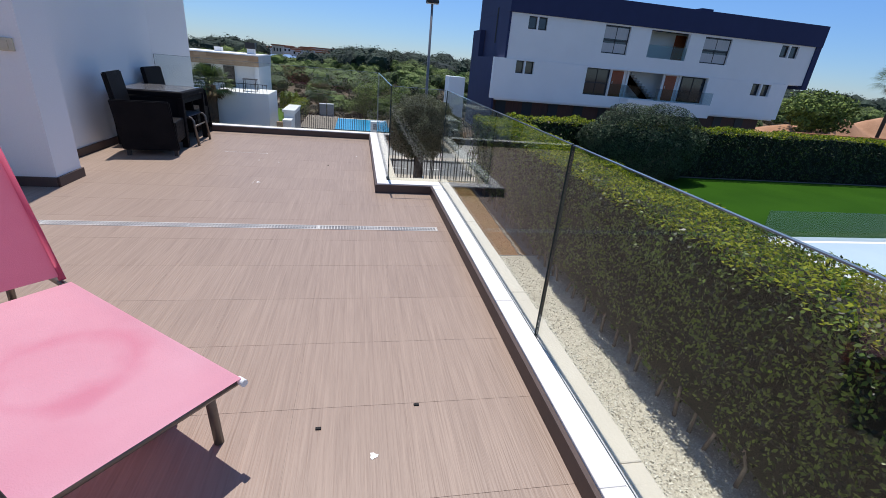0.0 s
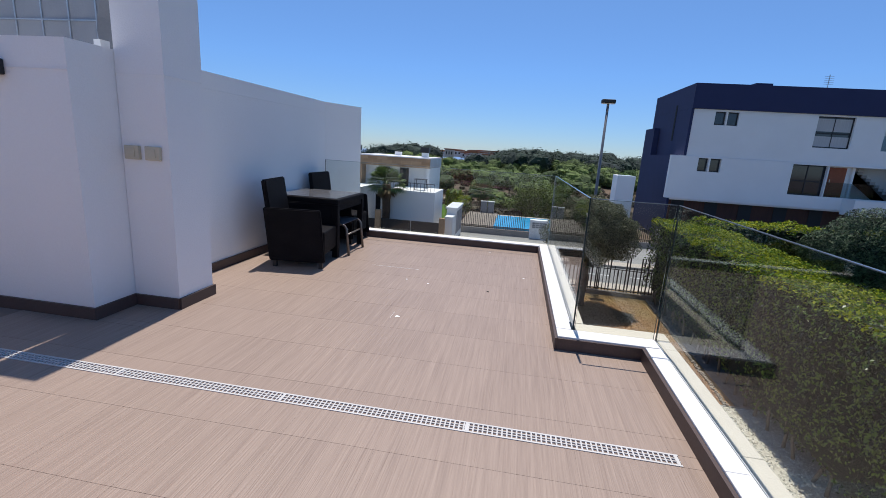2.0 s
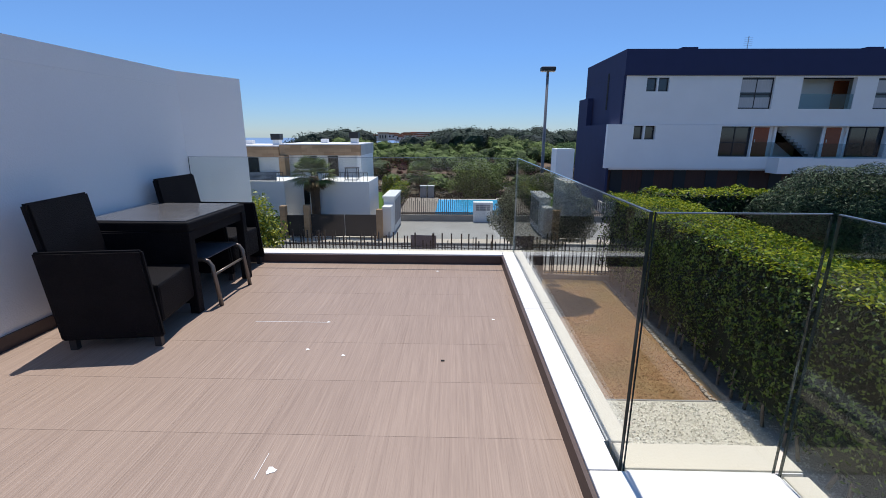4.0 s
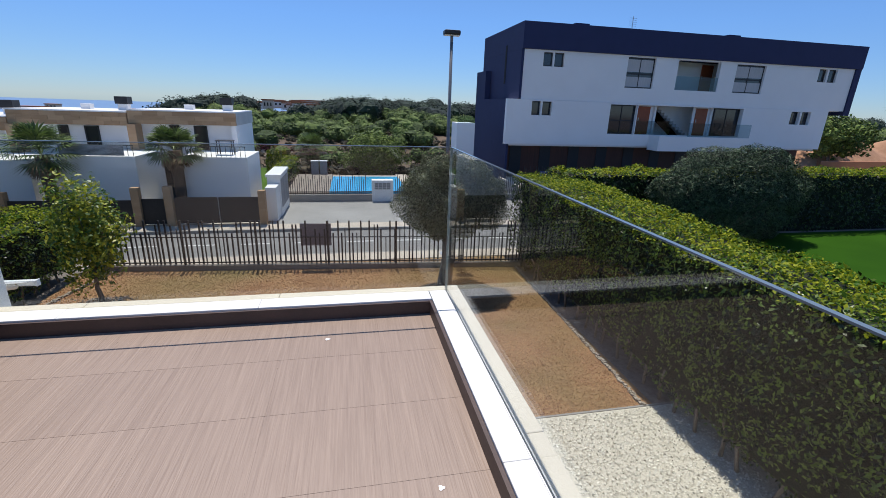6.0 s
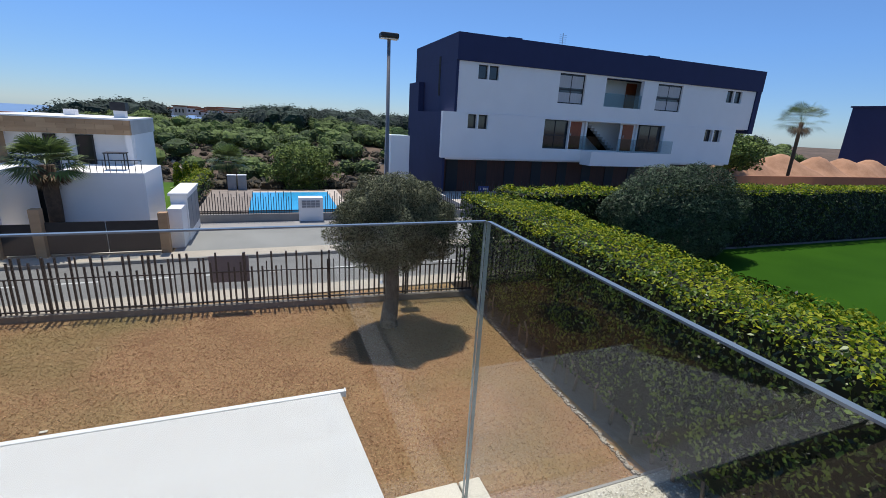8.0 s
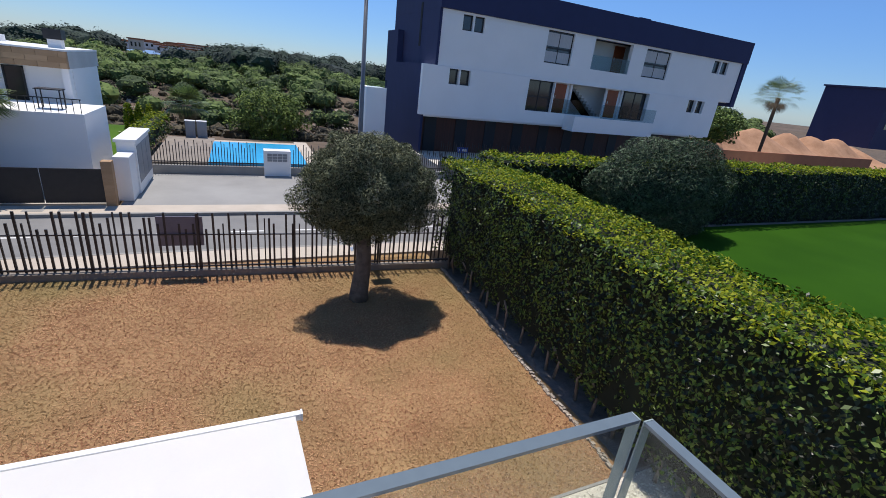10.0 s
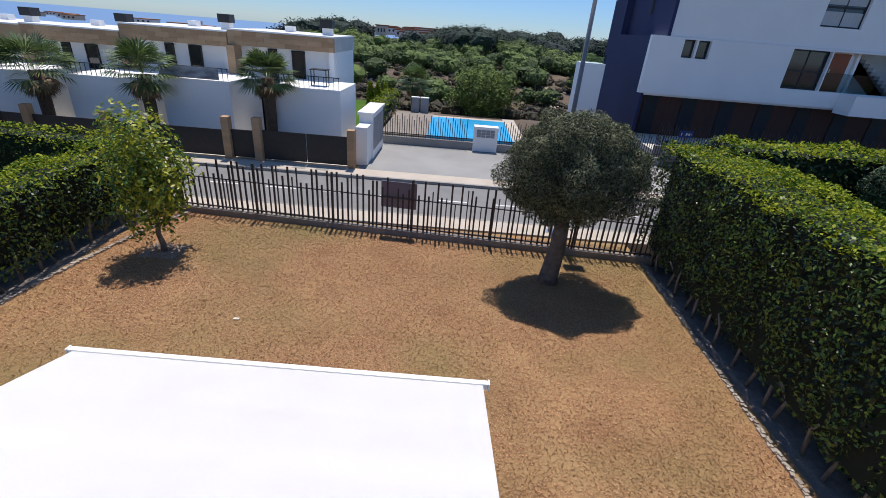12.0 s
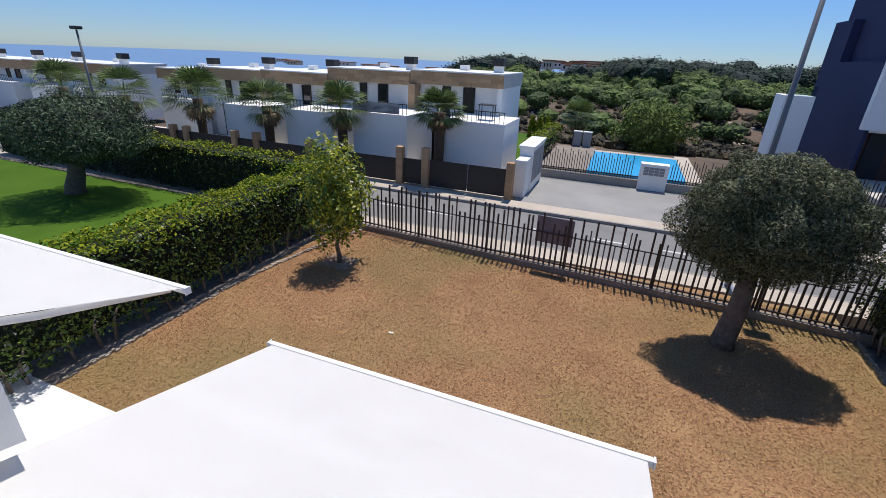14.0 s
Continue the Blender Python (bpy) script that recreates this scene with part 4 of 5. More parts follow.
structure("lawn_small", GREEN_GRASS, -8.0, 31, -3.9, -5.0, 40, -3.3)
sign = thing("parking_sign", "small blue parking sign on the fence by the apartments", "sign", 11.2, 31.8, -2.6)
pbox("plate", BLUE_SIGN, sign, -0.35, -0.02, 0, 0.35, 0.0, 0.32)
pbox("post", FENCE_M, sign, -0.03, 0.0, -1.05, 0.03, 0.03, 0.32)
for k, (a, b) in enumerate((((-0.25), -0.2), (-0.05, 0.25))):
    pbox("mark", WHITE_PAINT, sign, a, -0.026, 0.1, b, -0.021, 0.22)


def street_lamp(x, y, z1, label, aim=0):
    s = thing("street_lamp", label, "street lamp", x, y, STREET, aim)
    h = z1 - STREET
    ptube("pole", LAMP_POLE, s, [(0, 0, 0), (0, 0, h - 0.08)], 0.07, 12, 0.045)
    pbox("base_plate", STEEL, s, -0.15, -0.15, 0, 0.15, 0.15, 0.03)
    bm = bmesh.new()
    box(bm, -0.25, -0.16, h - 0.14, 0.25, 0.16, h, bevel=0.04)
    part("head", bm, BLACK_METAL, s)
    pbox("lens", WHITE_PAINT, s, -0.24, -0.12, h - 0.152, 0.24, 0.12, h - 0.141)


street_lamp(2.66, 20.85, 3.52, "tall grey street lamp with a flat dark head by the pavement")
street_lamp(-25.2, 24.4, 1.95, "tall grey street lamp far down the street")

# ---- terraced houses across the street ----
def window_unit(parent, x0, z0, x1, z1, y, label="", frame=0.05, mull=0):
    w = part("window", bmesh.new(), FRAME, parent, label)
    bm = bmesh.new()
    for c in ((x0, z0, x1, z0 + frame), (x0, z1 - frame, x1, z1), (x0, z0, x0 + frame, z1), (x1 - frame, z0, x1, z1)):
        box(bm, c[0], y - 0.03, c[1], c[2], y + 0.04, c[3])
    for k in range(mull):
        m = x0 + (x1 - x0) * (k + 1) / (mull + 1)
        box(bm, m - 0.025, y - 0.03, z0, m + 0.025, y + 0.04, z1)
    bm.to_mesh(w.data)
    bm.free()
    pbox("pane", WINDOW, w, x0 + frame, y, z0 + frame, x1 - frame, y + 0.012, z1 - frame)
    return w


def bricks(parent, x0, x1, z0, z1, y, course=0.19, length=0.62):
    """Stone cladding in staggered pieces on a front face."""
    rows = max(1, round((z1 - z0) / course))
    ch = (z1 - z0) / rows
    for r in range(rows):
        x = x0 - (r % 2) * length / 2
        while x < x1:
            a, b = max(x, x0), min(x + length, x1)
            if b - a > 0.05:
                pbox("stone", STONE, parent, a + 0.004, y - 0.03, z0 + r * ch + 0.003, b - 0.004, y, z0 + (r + 1) * ch - 0.003)
            x += length


def row_house(xl, xr, top, detail, index):
    h = thing("terraced_house", ("white modern terraced house with a sandstone band under its flat roof", "white terraced house with sandstone band, balcony and tall dark windows")[index % 2], "house", (xl + xr) / 2, 29.8, STREET, group="terraced houses")
    ox, oy, oz = (xl + xr) / 2, 29.8, STREET
    def L(x0, y0, z0, x1, y1, z1):
        return (x0 - ox, y0 - oy, z0 - oz, x1 - ox, y1 - oy, z1 - oz)
    f = top - 0.62
    pbox("wall", WHITE, h, *L(xl + 0.02, 30.2, STREET, xr - 0.02, 33.6, f))
    pbox("roof", ROOFW, h, *L(xl + 0.01, 29.9, f + 0.002, xr - 0.01, 33.8, top - 0.05))
    pbox("roof_edge", WHITE_PAINT, h, *L(xl + 0.01, 29.72, top - 0.048, xr - 0.01, 33.85, top + 0.01))
    pbox("band_backing", STONE, h, *L(xl + 0.01, 29.78, f, xr - 0.01, 29.898, top - 0.05))
    if detail:
        band = pbox("band", STONE, h, *L(xl + 0.02, 29.76, f + 0.01, xr - 0.02, 29.778, top - 0.06), label="sandstone clad band")
        bricks(band, xl + 0.02 - ox, xr - 0.02 - ox, f - oz, top - 0.055 - oz, 29.76 - oy)
        pbox("stone_column", STONE, h, *L(xl + 0.02, 29.5, STREET, xl + 0.36, 30.19, f - 0.01))
    pbox("side_wall", WHITE, h, *L(xr - 0.25, 29.82, -1.0, xr - 0.03, 30.19, f - 0.003))
    window_unit(h, xr - 2.0 - ox, -1.42 - oz, xr - 1.42 - ox, f - 0.06 - oz, 30.17 - oy)
    window_unit(h, xr - 3.05 - ox, -1.42 - oz, xr - 2.65 - ox, f - 0.06 - oz, 30.17 - oy)
    # flat black sheet in place of the entrance's shade
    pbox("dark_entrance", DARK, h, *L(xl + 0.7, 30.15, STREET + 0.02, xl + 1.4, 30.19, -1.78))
    # garage box with its roof terrace
    bx0, bx1, zt, by = ((-7.5, -4.83, -1.08, 26.95), (-11.85, -9.15, -1.08, 26.95), (-15.63, -13.0, -1.27, 26.95), (-19.45, -16.98, -1.30, 26.95))[index] if index < 4 else (xr - 2.65, xr - 0.03, -1.55, 28.8)
    pbox("garage_box", WHITE, h, *L(bx0, by, STREET, bx1, 29.7 if index == 0 else 29.80, zt))
    rail = pbox("railing", BLACK_METAL, h, *L(bx0 + 0.05, by + 0.1, zt + 0.42, bx1 - 0.05, by + 0.13, zt + 0.45))
    for k in range(14):
        x = bx0 + 0.06 + k * (bx1 - bx0 - 0.15) / 13
        pbox("baluster", BLACK_METAL, rail, *L(x, by + 0.105, zt, x + 0.018, by + 0.123, zt + 0.42))
    for k, (a, hh) in enumerate(((0.55, 0.3), (2.6, 0.25))):
        pbox("chimney", WHITE, h, *L(xr - a - 0.28, 31.0 + k, top + 0.011, xr - a + 0.12, 31.4 + k, top + hh))
        if k == 0:
            pbox("chimney_cowl", BLACK_METAL, h, *L(xr - a - 0.36, 30.94, top + hh, xr - a + 0.18, 31.46, top + hh + 0.34))
    return h


edges = [-5.75, -10.35, -15.05, -19.4, -23.6, -27.5]
tops = [0.70, 0.60, 0.28, 0.22, 0.02]
for i in range(5):
    row_house(edges[i + 1], edges[i], tops[i], i < 3, i)
edges2 = [-31.5, -36.0, -40.5, -45.0, -50, -55]
for i in range(5):
    row_house(edges2[i + 1], edges2[i], 0.0 - 0.05 * i, False, i + 5)
banner = thing("banner", "pale printed banner hung on a balcony railing", "banner", -11.8, 26.9, -1.05)
pbox("sheet", BANNER, banner, 0, 0, 0, 2.3, 0.012, 0.42)
tset = thing("balcony_table", "dark small table set on a roof terrace", "table", -5.9, 28.0, -1.08)
pbox("top", BLACK_METAL, tset, -0.35, -0.25, 0.6, 0.35, 0.25, 0.63)
for lx in (-0.3, 0.3):
    for ly in (-0.2, 0.2):
        pbox("leg", BLACK_METAL, tset, lx - 0.015, ly - 0.015, 0, lx + 0.015, ly + 0.015, 0.6)

gatewall = thing("gate_wall", "dark grey sheet gates between sandstone posts along the pavement", "gate", -4.0, 25.5, STREET)
for x, hgt in ((-0.1, 1.42), (-3.6, 1.6), (-4.75, 1.55), (-9.24, 1.37), (-12.2, 1.4), (-13.5, 1.36), (-16.6, 1.3), (-17.5, 1.3), (-20.4, 1.2), (-23, 1.2)):
    pbox("stone_post", STONE, gatewall, x - 0.14, -0.14, 0, x + 0.14, 0.14, hgt)
prev = -0.26
for x in (-1.8, -3.44):
    pbox("gate_panel", BLACK_METAL, gatewall, x + 0.02, -0.02, 0.08, prev, 0.02, 1.15)
    prev = x - 0.01
pbox("gate_panel", BLACK_METAL, gatewall, -4.59, -0.02, 0.08, -3.76, 0.02, 1.1)
for a, b in ((-9.08, -4.91), (-12.04, -9.4), (-13.34, -12.36), (-16.44, -13.66), (-17.34, -16.76), (-20.24, -17.66), (-22.84, -20.56), (-40, -23.2)):
    pbox("gate_panel", BLACK_METAL, gatewall, a, -0.02, 0.08, b, 0.02, 1.05)


def palm(x, y, z, height, seed, r=1.25):
    p = thing("palm_tree", "fan palm with a shaggy trunk and spiky green crown", "palm tree", x, y, z, group="street palms")
    rg = np.random.default_rng(seed)
    ptube("trunk", PALM_BARK, p, [(0, 0, 0), (0.03, 0, height * 0.5), (0, 0, height)], 0.2, 10, 0.24)
    for nm, cnt, lo, hi, mat_, rr in (("crown", 46, -0.35, 1.3, PALM_LEAF, r), ("dry_skirt", 18, -1.3, -0.6, PALM_DRY, r * 0.62)):
        quads = []
        for k in range(cnt):
            az, el = rg.uniform(0, 2 * math.pi), rg.uniform(lo, hi)
            d = np.array([math.cos(az) * math.cos(el), math.sin(az) * math.cos(el), math.sin(el)])
            side = np.array([-math.sin(az), math.cos(az), 0])
            up = np.cross(d, side) * -1
            base = np.array([0, 0, height])
            stem_l = rr * 0.5
            quads.append([base, base + d * stem_l * 0.5 + side * 0.02, base + d * stem_l, base + d * stem_l * 0.5 - side * 0.02])
            hub = base + d * stem_l
            for j in range(13):
                a = (j - 6) / 6 * 1.35
                v = d * math.cos(a) + side * math.sin(a)
                tip = hub + v * rr * 0.55 + np.array([0, 0, -0.12 * rr])
                w = np.cross(v, up) * 0.035
                m = hub + v * rr * 0.3
                quads.append([hub, m + w, tip, m - w])
        part(nm, arrays_mesh(nm, np.array(quads), 4, mat_), mat_, p)
    return p


palm(-7.55, 26.7, STREET, 2.85, 31, 1.25)
palm(-12.3, 26.7, STREET, 2.62, 32, 1.5)
palm(-16.5, 26.7, STREET, 2.45, 33, 1.6)
palm(-20.9, 26.7, STREET, 2.5, 34, 1.85)
palm(-26.3, 26.7, STREET, 2.3, 35, 1.85)
palm(-31.5, 26.7, STREET, 2.4, 36, 1.9)
palm(-3.2, 40.5, -4.6, 2.6, 37, 1.4)
palm(67.3, 50, -6, 9.7, 38, 3.3)

# ---- apartment building ----
ax, ay = 10.1, 34.5
ap = thing("apartment_building", "long white three-storey apartment building with navy roof band", "apartment building", 23, 38, STREET)
def A(x0, y0, z0, x1, y1, z1):
    return (x0 - 23, y0 - 38, z0 - STREET, x1 - 23, y1 - 38, z1 - STREET)
def holes_wall(name, material, x0, x1, z0, z1, y0, y1, holes, label=""):
    """A front wall with rectangular openings, as joined boxes."""
    bm = bmesh.new()
    xs = sorted({x0, x1, *[h[0] for h in holes], *[h[1] for h in holes]})
    for a, b in zip(xs, xs[1:]):
        cuts = sorted([(h[2], h[3]) for h in holes if h[0] <= a + 1e-6 and h[1] >= b - 1e-6])
        z = z0
        for c, d in cuts:
            if c > z:
                box(bm, *A(a, y0, z, b, y1, c))
            z = d
        if z < z1:
            box(bm, *A(a, y0, z, b, y1, z1))
    bmesh.ops.remove_doubles(bm, verts=bm.verts[:], dist=0.0005)
    return part(name, bm, material, ap, label)
up_holes = [(11.56, 12.2, 3.9, 4.72), (12.3, 12.95, 3.9, 4.72), (17.44, 19.5, 2.86, 4.74), (21.2, 24.5, 2.86, 4.74), (25.8, 28.2, 2.86, 4.70), (32.78, 33.5, 3.85, 4.72), (33.65, 34.4, 3.85, 4.72)]
lo_holes = [(11.03, 11.65, 0.95, 1.80), (11.75, 12.41, 0.95, 1.80), (16.6, 18.6, -0.12, 1.78), (18.66, 27.05, -0.12, 1.80), (31.2, 32.0, 0.85, 1.75), (32.15, 32.95, 0.85, 1.75)]
holes_wall("upper_wall", WHITE, 10.25, 35.9, 1.90, 4.84, 34.5, 34.8, up_holes)
holes_wall("lower_wall", WHITE, 9.35, 34.5, -0.90, 1.893, 34.42, 34.72, lo_holes)
pbox("roof_band", NAVY, ap, *A(10.08, 34.35, 4.85, 36.4, 42.7, 6.37))
pbox("side_wall", NAVY, ap, *A(10.08, 34.45, 1.895, 10.245, 42.7, 4.845))
pbox("side_wall", NAVY, ap, *A(9.6, 34.75, STREET, 9.75, 42.7, 1.89))
pbox("side_wall", NAVY, ap, *A(35.92, 34.4, 1.6, 36.4, 42.7, 4.845))
pbox("side_projection", NAVY, ap, *A(9.65, 40.5, 0.5, 10.05, 42.9, 3.9))
pbox("inner_block", WHITE, ap, *A(10.3, 36.3, -0.9, 35.9, 42.6, 4.83))
pbox("floor_slab", WHITE, ap, *A(9.76, 34.8, 1.865, 35.9, 36.29, 1.895))
pbox("floor_slab", WHITE, ap, *A(9.76, 34.73, -1.02, 34.4, 42.5, -0.905))
pbox("ground_floor", TIMBER, ap, *A(9.8, 35.6, STREET, 34.0, 42.0, -1.03))
for k in range(11):
    x = 10.2 + k * 2.15
    pbox("dark_panel", FRAME, ap, *A(x, 35.56, STREET, x + 0.8, 35.59, -1.1))
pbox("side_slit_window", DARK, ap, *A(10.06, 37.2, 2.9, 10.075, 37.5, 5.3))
pbox("balcony_parapet", WHITE, ap, *A(19.8, 33.3, -1.12, 27.0, 33.5, -0.15))
pbox("balcony_floor", WHITE, ap, *A(19.8, 33.5, -1.12, 27.0, 34.41, -0.95))
pbox("balcony_side", WHITE, ap, *A(19.8, 33.5, -0.945, 19.95, 34.41, -0.15))
for i, (x0, x1, z0, z1) in enumerate(up_holes + lo_holes):
    if x1 - x0 > 3:
        continue
    w = window_unit(ap, x0 - 23, z0 - STREET, x1 - 23, z1 - STREET, 34.68 - 38, frame=0.07, mull=1 if x1 - x0 > 1.5 else 0)
    if x1 - x0 > 1.5:
        pbox("transom", FRAME, w, *A(x0 + 0.07, 34.64, z0 + 0.85, x1 - 0.07, 34.70, z0 + 0.93))
    if x1 - x0 > 1.5 and i < 7:
        pbox("curtain", CURTAIN, w, *A(x0 + 0.08, 34.665, z0 + 1.0, x1 - 0.08, 34.675, z1 - 0.12))
    if x1 - x0 > 1.5 and i < 7:
        pbox("blind", CURTAIN, w, *A(x0 + 0.08, 34.665, z0 + 0.08, x1 - 0.08, 34.675, z0 + 0.7))
pbox("balcony_glass", RAIL_GLASS, ap, *A(21.2, 34.55, 2.86, 24.5, 34.57, 3.75))
pbox("balcony_glass", RAIL_GLASS, ap, *A(18.7, 34.55, -0.12, 21.5, 34.57, 0.8))
pbox("balcony_glass", RAIL_GLASS, ap, *A(22.0, 33.4, -0.15, 27.0, 33.42, 0.75))
for x0, x1 in ((18.66, 20.19), (23.4, 24.74)):
    pbox("entrance_wall", WHITE, ap, *A(x0, 34.96, -0.9, x1, 35.05, 1.86))
for x, y, z in ((24.5, 36.24, 2.86), (19.0, 34.92, -0.12), (23.6, 34.92, -0.12)):
    d = pbox("door", DOOR_RED, ap, *A(x, y, z, x + 0.95, y + 0.036, z + 1.85), label="orange wooden entrance door")
    pbox("handle", STEEL, d, *A(x + 0.08, y - 0.04, z + 0.9, x + 0.12, y - 0.002, z + 1.1))
window_unit(ap, 24.93 - 23, -0.1 - STREET, 27.03 - 23, 1.78 - STREET, 34.76 - 38, frame=0.07, mull=1)
pbox("dividing_wall", WHITE, ap, *A(20.2, 34.8, -0.9, 20.35, 36.29, 1.86))
pbox("dividing_wall", WHITE, ap, *A(24.75, 34.8, -0.9, 24.9, 36.29, 1.86))
bm = bmesh.new()
for k in range(10):
    box(bm, *A(20.6 + k * 0.28, 35.4, 1.75 - (k + 1) * 0.19, 20.9 + k * 0.28, 36.2, 1.75 - k * 0.19))
part("stair", bm, CONCRETE, ap)
bm = bmesh.new()
vs = [bm.verts.new(A(*p, 0, 0, 0)[:3]) for p in ((20.4, 35.3, 1.75), (20.4, 35.3, 1.0), (22.9, 35.3, -0.85), (23.6, 35.3, -0.85))]
bm.faces.new(vs)
r = bmesh.ops.solidify(bm, geom=bm.faces[:], thickness=0.06)
part("stair_side", bm, BLACK_METAL, ap)
for x in (14.2, 25.95):
    pbox("roof_vent", NAVY, ap, *A(x, 36.0, 6.372, x + 1.0, 36.8, 6.75))
an = pbox("antenna", STEEL, ap, *A(18.6, 36.5, 6.372, 18.64, 36.54, 7.5))
for k in range(5):
    pbox("element", STEEL, an, *A(18.35, 36.5, 6.9 + k * 0.12, 18.9, 36.52, 6.915 + k * 0.12))
lift = thing("white_block", "white rendered box with a glazed roof terrace beside the apartments", "outbuilding", 7.0, 36, STREET)
pbox("wall", WHITE, lift, -0.60, -0.6, 0, 0.60, 1.0, 3.95, bevel=0.01)
pbox("glass_guard", RAIL_GLASS, lift, -0.58, -0.58, 3.95, 0.58, -0.56, 4.4)
structure("wall_apartment_front", CONCRETE, 9.5, 31.0, -3.9, 45, 31.2, -2.95)
af = thing("apartment_fence", "dark upright bar fence in front of the apartments", "fence", 9.5, 31.1, -2.95)
for k in range(200):
    b = part("bar", me[k * 5 % 3], FENCE_M, af)
    b.location = (0.06 + k * 0.125, 0, 0)
structure("wall_brown", TERRACOTTA, 34.6, 34.0, -3.9, 60, 34.3, -1.75)

# ---- land and distance ----
def height(x, y):
    base = -3.95
    if y > 38:
        t = min((y - 38) / 35, 1)
        base -= 5.5 * t * t * (3 - 2 * t)
    if y > 62:
        t = min((y - 62) / 110, 1)
        hill = 6.2 * t * t * (3 - 2 * t)
        hill *= 0.10 + 0.92 / (1 + math.exp(min(max(-(x + 56) / 7, -30), 30)))
        base += hill
        base -= 1.6 * t / (1 + math.exp(min(max((x + 36) / 3, -30), 30)))
        base += t * 1.3 * noise.noise(Vector((x / 28, 3.3, 0)))
    if x < -150:
        base -= min((-150 - x) * 0.04, 20)
    if y > 190:
        base -= min((y - 190) * 0.03, 22) + min(max(y - 520, 0) * 0.15, 60)
    if y > 45:
        k = min((y - 45) / 30, 1)
        base += k * (1.6 * noise.noise(Vector((x, y, 0)) / 26) + 0.6 * noise.noise(Vector((x, y, 3)) / 7))
    return base


xs = np.concatenate([-np.geomspace(4000, 130, 22), np.arange(-125, 150, 3.5), np.geomspace(155, 4000, 22)])
ys = np.concatenate([[-400, -60, -10, 10], np.arange(25, 210, 3.5), np.geomspace(215, 4500, 26)])
gv = [(x, y, height(x, y)) for y in ys for x in xs]
nx = len(xs)
gf = [(j * nx + i, j * nx + i + 1, (j + 1) * nx + i + 1, (j + 1) * nx + i) for j in range(len(ys) - 1) for i in range(nx - 1)]
gm = bpy.data.meshes.new("ground")
gm.from_pydata(gv, [], gf)
gm.materials.append(SCRUB)
for p_ in gm.polygons:
    p_.use_smooth = True
tagged(new("ground", gm), kind="structure")
structure("water_sea", HAZY_SEA, -4400, 560, -90, 1200, 4400, -52)

rng = np.random.default_rng(77)


def forest(name, label, spots, material, leaf, per):
    pts, nrm = [], []
    for (x, y, r, hgt) in spots:
        n_ = per
        p, d = crown_points((x, y, height(x, y) + hgt), (r, r, r * 0.72), n_, rng, 0.3, 0.30, x * 0.37)
        pts.append(p), nrm.append(d + np.array([0, 0, 0.5]))
    core = bmesh.new()
    bmesh.ops.create_icosphere(core, subdivisions=2, radius=1)
    cv = np.array([v.co[:] for v in core.verts])
    cf = np.array([[v.index for v in f.verts] for f in core.faces])
    core.free()
    allv, allf = [], []
    for i, (x, y, r, hgt) in enumerate(spots):
        k = 0.80 + bumpy(cv, 1.6, 0.45, x * 0.37)
        allv.append(cv * k[:, None] * np.array([r, r, r * 0.72]) + np.array([x, y, height(x, y) + hgt]))
        allf.append(cf + i * len(cv))
    cm = bpy.data.meshes.new(name + "_cores")
    cm.from_pydata(np.concatenate(allv).tolist(), [], np.concatenate(allf).tolist())
    cm.materials.append(material)
    tagged(new(name + "_cores", cm), label + ", dense inner crowns", "trees", kind="stuff")
    ob = leaves(name, np.concatenate(pts), np.concatenate(nrm), leaf, material, None, spread=0.7, narrow=0.9, seed=3, kind="stuff")
    return tagged(ob, label, "trees")


far, mid, low = [], [], []
for k in range(620):
    x = rng.uniform(-150, 190)
    y = rng.uniform(135, 190)
    if -34 < x < -8 and (y > 150 or -28 < x < -13):
        continue
    far.append((x, y, rng.uniform(3.2, 5.4), rng.uniform(1.8, 3.2)) if x > -56 else (x, y + 20, rng.uniform(1.6, 3.0), 0.8))
for k in range(1450):
    y = rng.uniform(112, 142) if k > 130 else rng.uniform(80, 112)
    x = rng.uniform(-0.9, 1.3) * (y + 20)
    mid.append((x, y, rng.uniform(1.5, 2.6), rng.uniform(1.4, 2.6)))
for k in range(2700):
    y = rng.uniform(44, 112)
    x = rng.uniform(-1.0, 1.5) * (y + 10)
    low.append((x, y, rng.uniform(0.35, 1.0) * (1.0 + 0.4 * (y > 74)), 0.2))
forest("far_pines", "dark umbrella pines along the far ridge", far, PINE, 0.50, 620)
forest("middle_pines", "green pines on the slope of the valley", mid, PINE_MID, 0.36, 260)
forest("scrub", "low olive-green and brown scrub on the valley floor", low, SCRUB_LEAF, 0.26, 90)
bm = bmesh.new()
for (x, y, r, hgt) in mid[:260]:
    z = height(x, y)
    tube(bm, [(x, y, z - 0.3), (x + rng.uniform(-.5, .5), y, z + hgt)], 0.14, 5, 0.08)
tagged(part("pine_trunks", bm, HEDGE_STEM), "bare grey pine trunks on the slope", "trees", kind="stuff")
pts = np.array([(x, y, height(x, y) + 0.15) for x, y in zip(rng.uniform(-60, 120, 2600), rng.uniform(46, 100, 2600))])
tagged(leaves("rocks", pts, np.tile([0, -0.4, 1.0], (len(pts), 1)), 0.75, ROCK, None, spread=0.8, narrow=0.7, seed=4, kind="stuff"), "pale rocks scattered on the scrub slope", "rocks")
tree("pine_tree", "bright green bushy pine beyond the pool", 1.7, 45, -6.0, 5, 3.1, (2.5, 2.3, 1.75), 9000, 0.28, PINE_NEAR, 0.2, 41, narrow=0.3, lump=0.5)
tree("pine_tree", "green bushy tree beyond the dirt heap", 66, 58, -6.0, 5, 5.0, (5, 4, 2.6), 6000, 0.5, PINE_NEAR, 0.2, 42, narrow=0.5, lump=0.5)


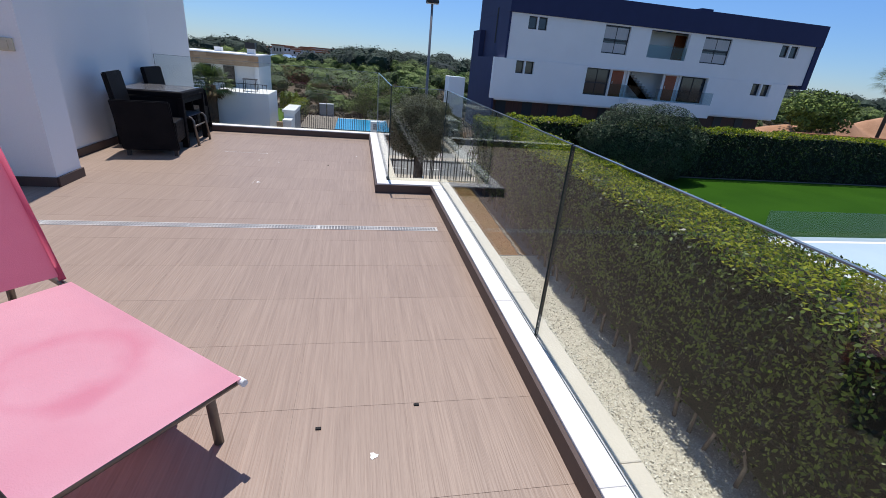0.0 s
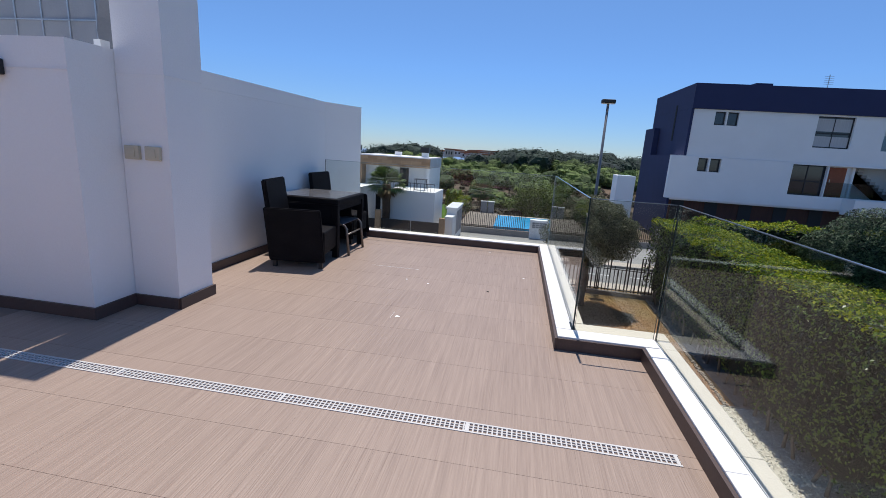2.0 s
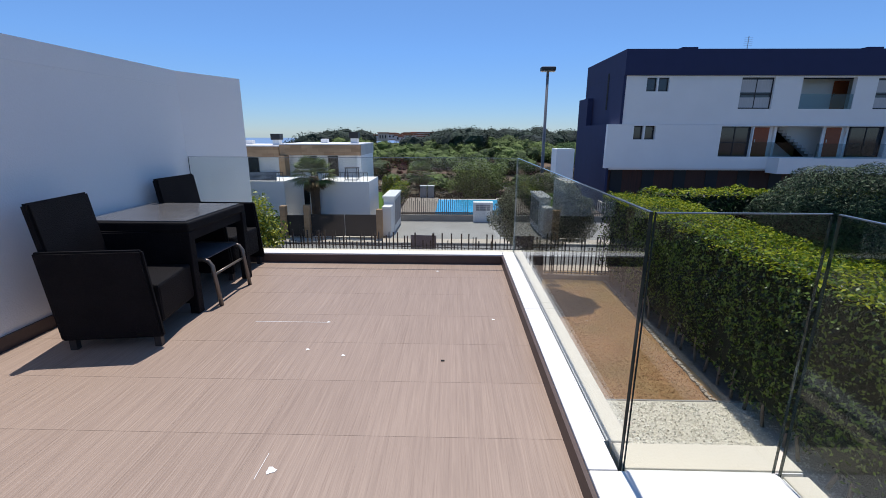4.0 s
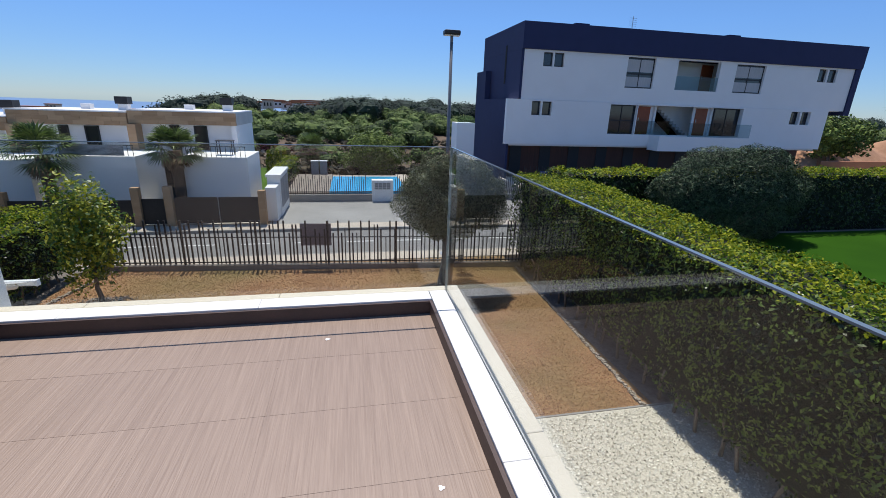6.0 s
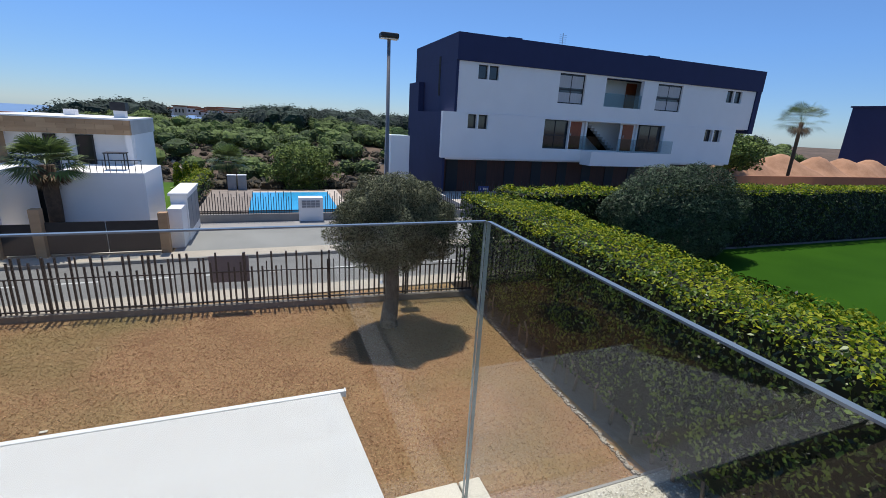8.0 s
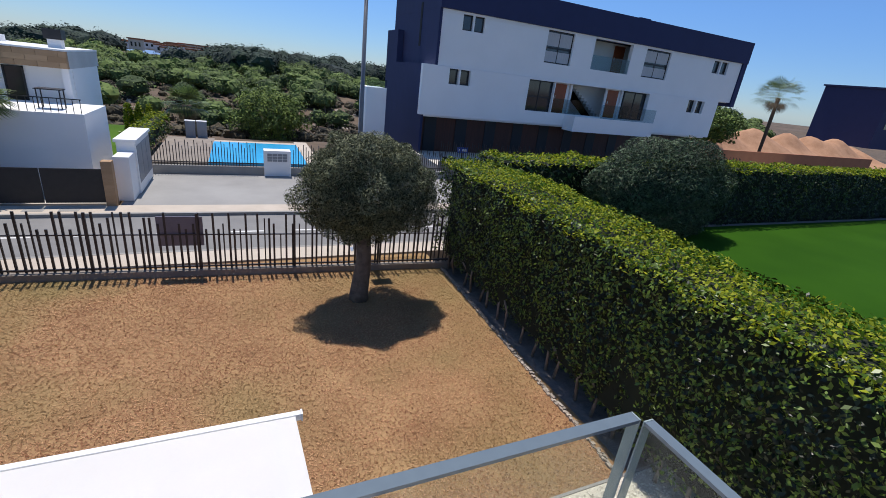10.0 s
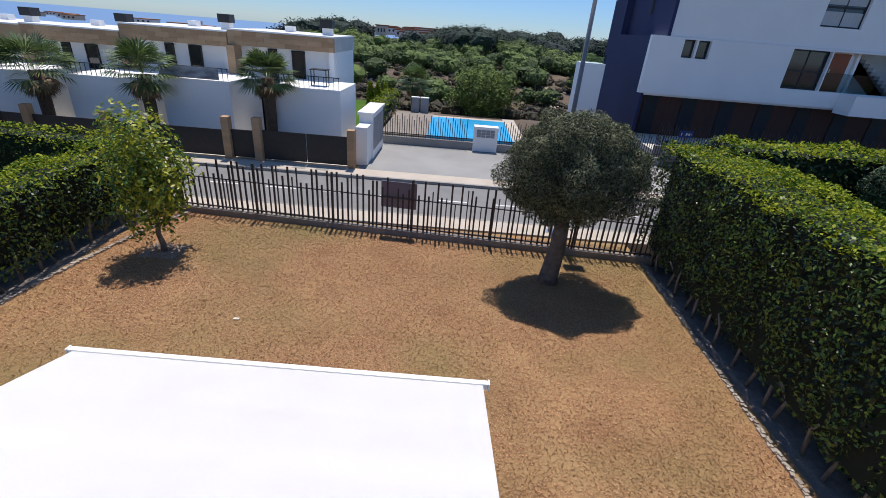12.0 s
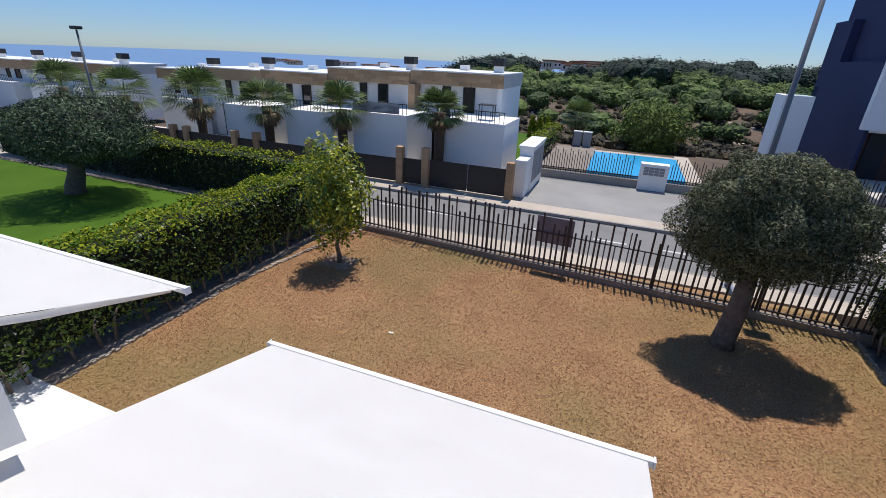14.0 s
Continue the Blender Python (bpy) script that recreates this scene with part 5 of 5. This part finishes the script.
def far_house(x, y, w, h, z, material, label):
    f = thing("far_house", label, "house", x, y, z)
    pbox("wall", material, f, -w / 2, 0, 0, w / 2, w * 0.7, h)
    pbox("roof", TERRACOTTA if material is not NAVY else NAVY, f, -w / 2 - 0.3, -0.3, h, w / 2 + 0.3, w * 0.7 + 0.3, h + 0.35)
    for k in range(3):
        pbox("window", WINDOW, f, -w * 0.35 + k * w * 0.28, -0.05, h * 0.35, -w * 0.35 + k * w * 0.28 + w * 0.12, -0.005, h * 0.75)


hr = np.random.default_rng(9)
for k in range(24):
    x, y = -36 + hr.uniform(0, 26), hr.uniform(165, 215)
    far_house(x, y, hr.uniform(3, 6), hr.uniform(1.8, 2.8), height(x, y) + 0.9 + 0.9 * (y > 190), (WHITE, CREAM)[k % 2], ("white", "cream")[k % 2] + " distant villa with a tiled roof on the hill")
for k in range(12):
    x, y = -260 + k * 17 + hr.uniform(-5, 5), hr.uniform(230, 330)
    far_house(x, y, hr.uniform(6, 11), hr.uniform(1.6, 2.8), -8.5, (WHITE, CREAM)[k % 2], ("white", "cream")[k % 2] + " distant building towards the sea")
far_house(132, 62, 18, 12, -3.0, NAVY, "dark navy modern building in the distance")
dh = thing("dirt_heap", "long heap of orange excavated earth", "earth heap", 92, 62, -5.9)
bm = bmesh.new()
g = [[bm.verts.new((x, y, 4.9 * math.exp(-(y / 4.5) ** 2) * (0.75 + 0.5 * noise.noise(Vector((x, y, 1)) / 5)) * (1 - (abs(x) / 34) ** 4))) for y in np.arange(-9, 9.1, 0.75)] for x in np.arange(-33, 33.1, 0.75)]
for a_, b_ in zip(g, g[1:]):
    for j in range(len(a_) - 1):
        bm.faces.new((a_[j], b_[j], b_[j + 1], a_[j + 1])).smooth = True
part("earth", bm, DIRT, dh)

for k in range(3):
    tree("column_shrub", "narrow yellow-green column shrub beyond the pool hedge", -5.9 + k * 0.5, 39.0, -4.1, 2, 1.15, (0.26, 0.26, 1.05), 1400, 0.13, HEDGE_TOP, 0.04, 50 + k, narrow=0.5, lump=0.15)
for k in range(2):
    pump = thing("pool_cabinet", "pale grey upright cabinet behind the pool terrace", "cabinet", -2.75 + k * 0.55, 36.7, -3.4, group="pool cabinets")
    pbox("body", GREYBOX, pump, -0.23, -0.15, 0, 0.23, 0.15, 1.0, bevel=0.01)
    pbox("lid", WHITE_PAINT, pump, -0.25, -0.17, 1.0, 0.25, 0.17, 1.04)
for x in (-6.2, -5.35):
    structure("manhole_cover", CONCRETE, x, 24.85, STREET - 0.02, x + 0.5, 25.15, STREET + 0.004)

# ---- floor tiles, one piece each ----
floor_tiles = thing("tiled_floor", "brown striped wood-grain porcelain tiles of the terrace", "floor tiles", 0, 0, 0)
floor_tiles["kind"] = "structure"
P = 0.4575
tm = {}


def tile(x0, y0, x1, y1):
    x0, y0, x1, y1 = x0 + 0.0004, y0 + 0.0008, x1 - 0.0004, y1 - 0.0008
    if x1 - x0 < 0.02 or y1 - y0 < 0.02:
        return
    key = (round(x1 - x0, 3), round(y1 - y0, 3))
    if key not in tm:
        bm = bmesh.new()
        box(bm, -key[0] / 2, -key[1] / 2, -0.012, key[0] / 2, key[1] / 2, 0.0)
        tm[key] = mesh_of(bm, "tile", TILE)
    ob = new("tile", tm[key])
    ob.parent = floor_tiles
    ob.location = ((x0 + x1) / 2, (y0 + y1) / 2, 0)


def cut(a, b, lo, hi):
    return max(a, lo), min(b, hi)


for j in range(-3, 20):
    ya, yb = 8.512 - (17 - j) * P, 8.512 - (16 - j) * P
    for i in range(-11, 2):
        xa, xb = i * P, (i + 1) * P
        for rx0, rx1, ry0, ry1 in ((-5.0, 0.578, -3.0, 4.63), (-3.9, -2.884, 4.715, 5.232), (-2.884, 0.0, 4.715, 8.966), (0.0, 0.578, 4.715, 5.752), (0.49, 0.578, 4.63, 4.715), (-3.27, -2.884, 5.232, 5.584), (-3.30, -2.884, 6.006, 8.966)):
            a, b = cut(xa, xb, rx0, rx1)
            c, d = cut(ya, yb, ry0, ry1)
            if b > a and d > c:
                tile(a, c, b, d)
marks = thing("floor_specks", "small white droppings and dark specks on the tiles", "stains", 0, 0, 0)
for x, y, s in ((-0.673, 8.705, 0.014), (-0.219, 7.542, 0.012), (-1.434, 7.037, 0.012), (-1.19, 6.966, 0.012), (-1.416, 7.457, 0.012), (-0.14, 2.3, 0.015), (-1.25, 6.0, 0.02)):
    bm = bmesh.new()
    bmesh.ops.create_circle(bm, cap_ends=True, segments=9, radius=s)
    for v in bm.verts:
        v.co *= 1 + 0.3 * math.sin(v.index * 2.1)
        v.co += Vector((x, y, 0.002))
    part("white_speck", bm, WHITE_PAINT, marks)
for x, y in ((-0.574, 6.917), (0.05, 2.55), (-0.35, 2.45)):
    pbox("dark_speck", DARK, marks, x - 0.012, y - 0.005, 0, x + 0.01, y + 0.006, 0.006)
pbox("scratch", WHITE_PAINT, marks, -1.95, 7.452, 0.0003, -1.43, 7.456, 0.0012)
pbox("scratch", COPING, marks, -1.30, 5.95, 0.0003, -1.2975, 6.10, 0.0008)
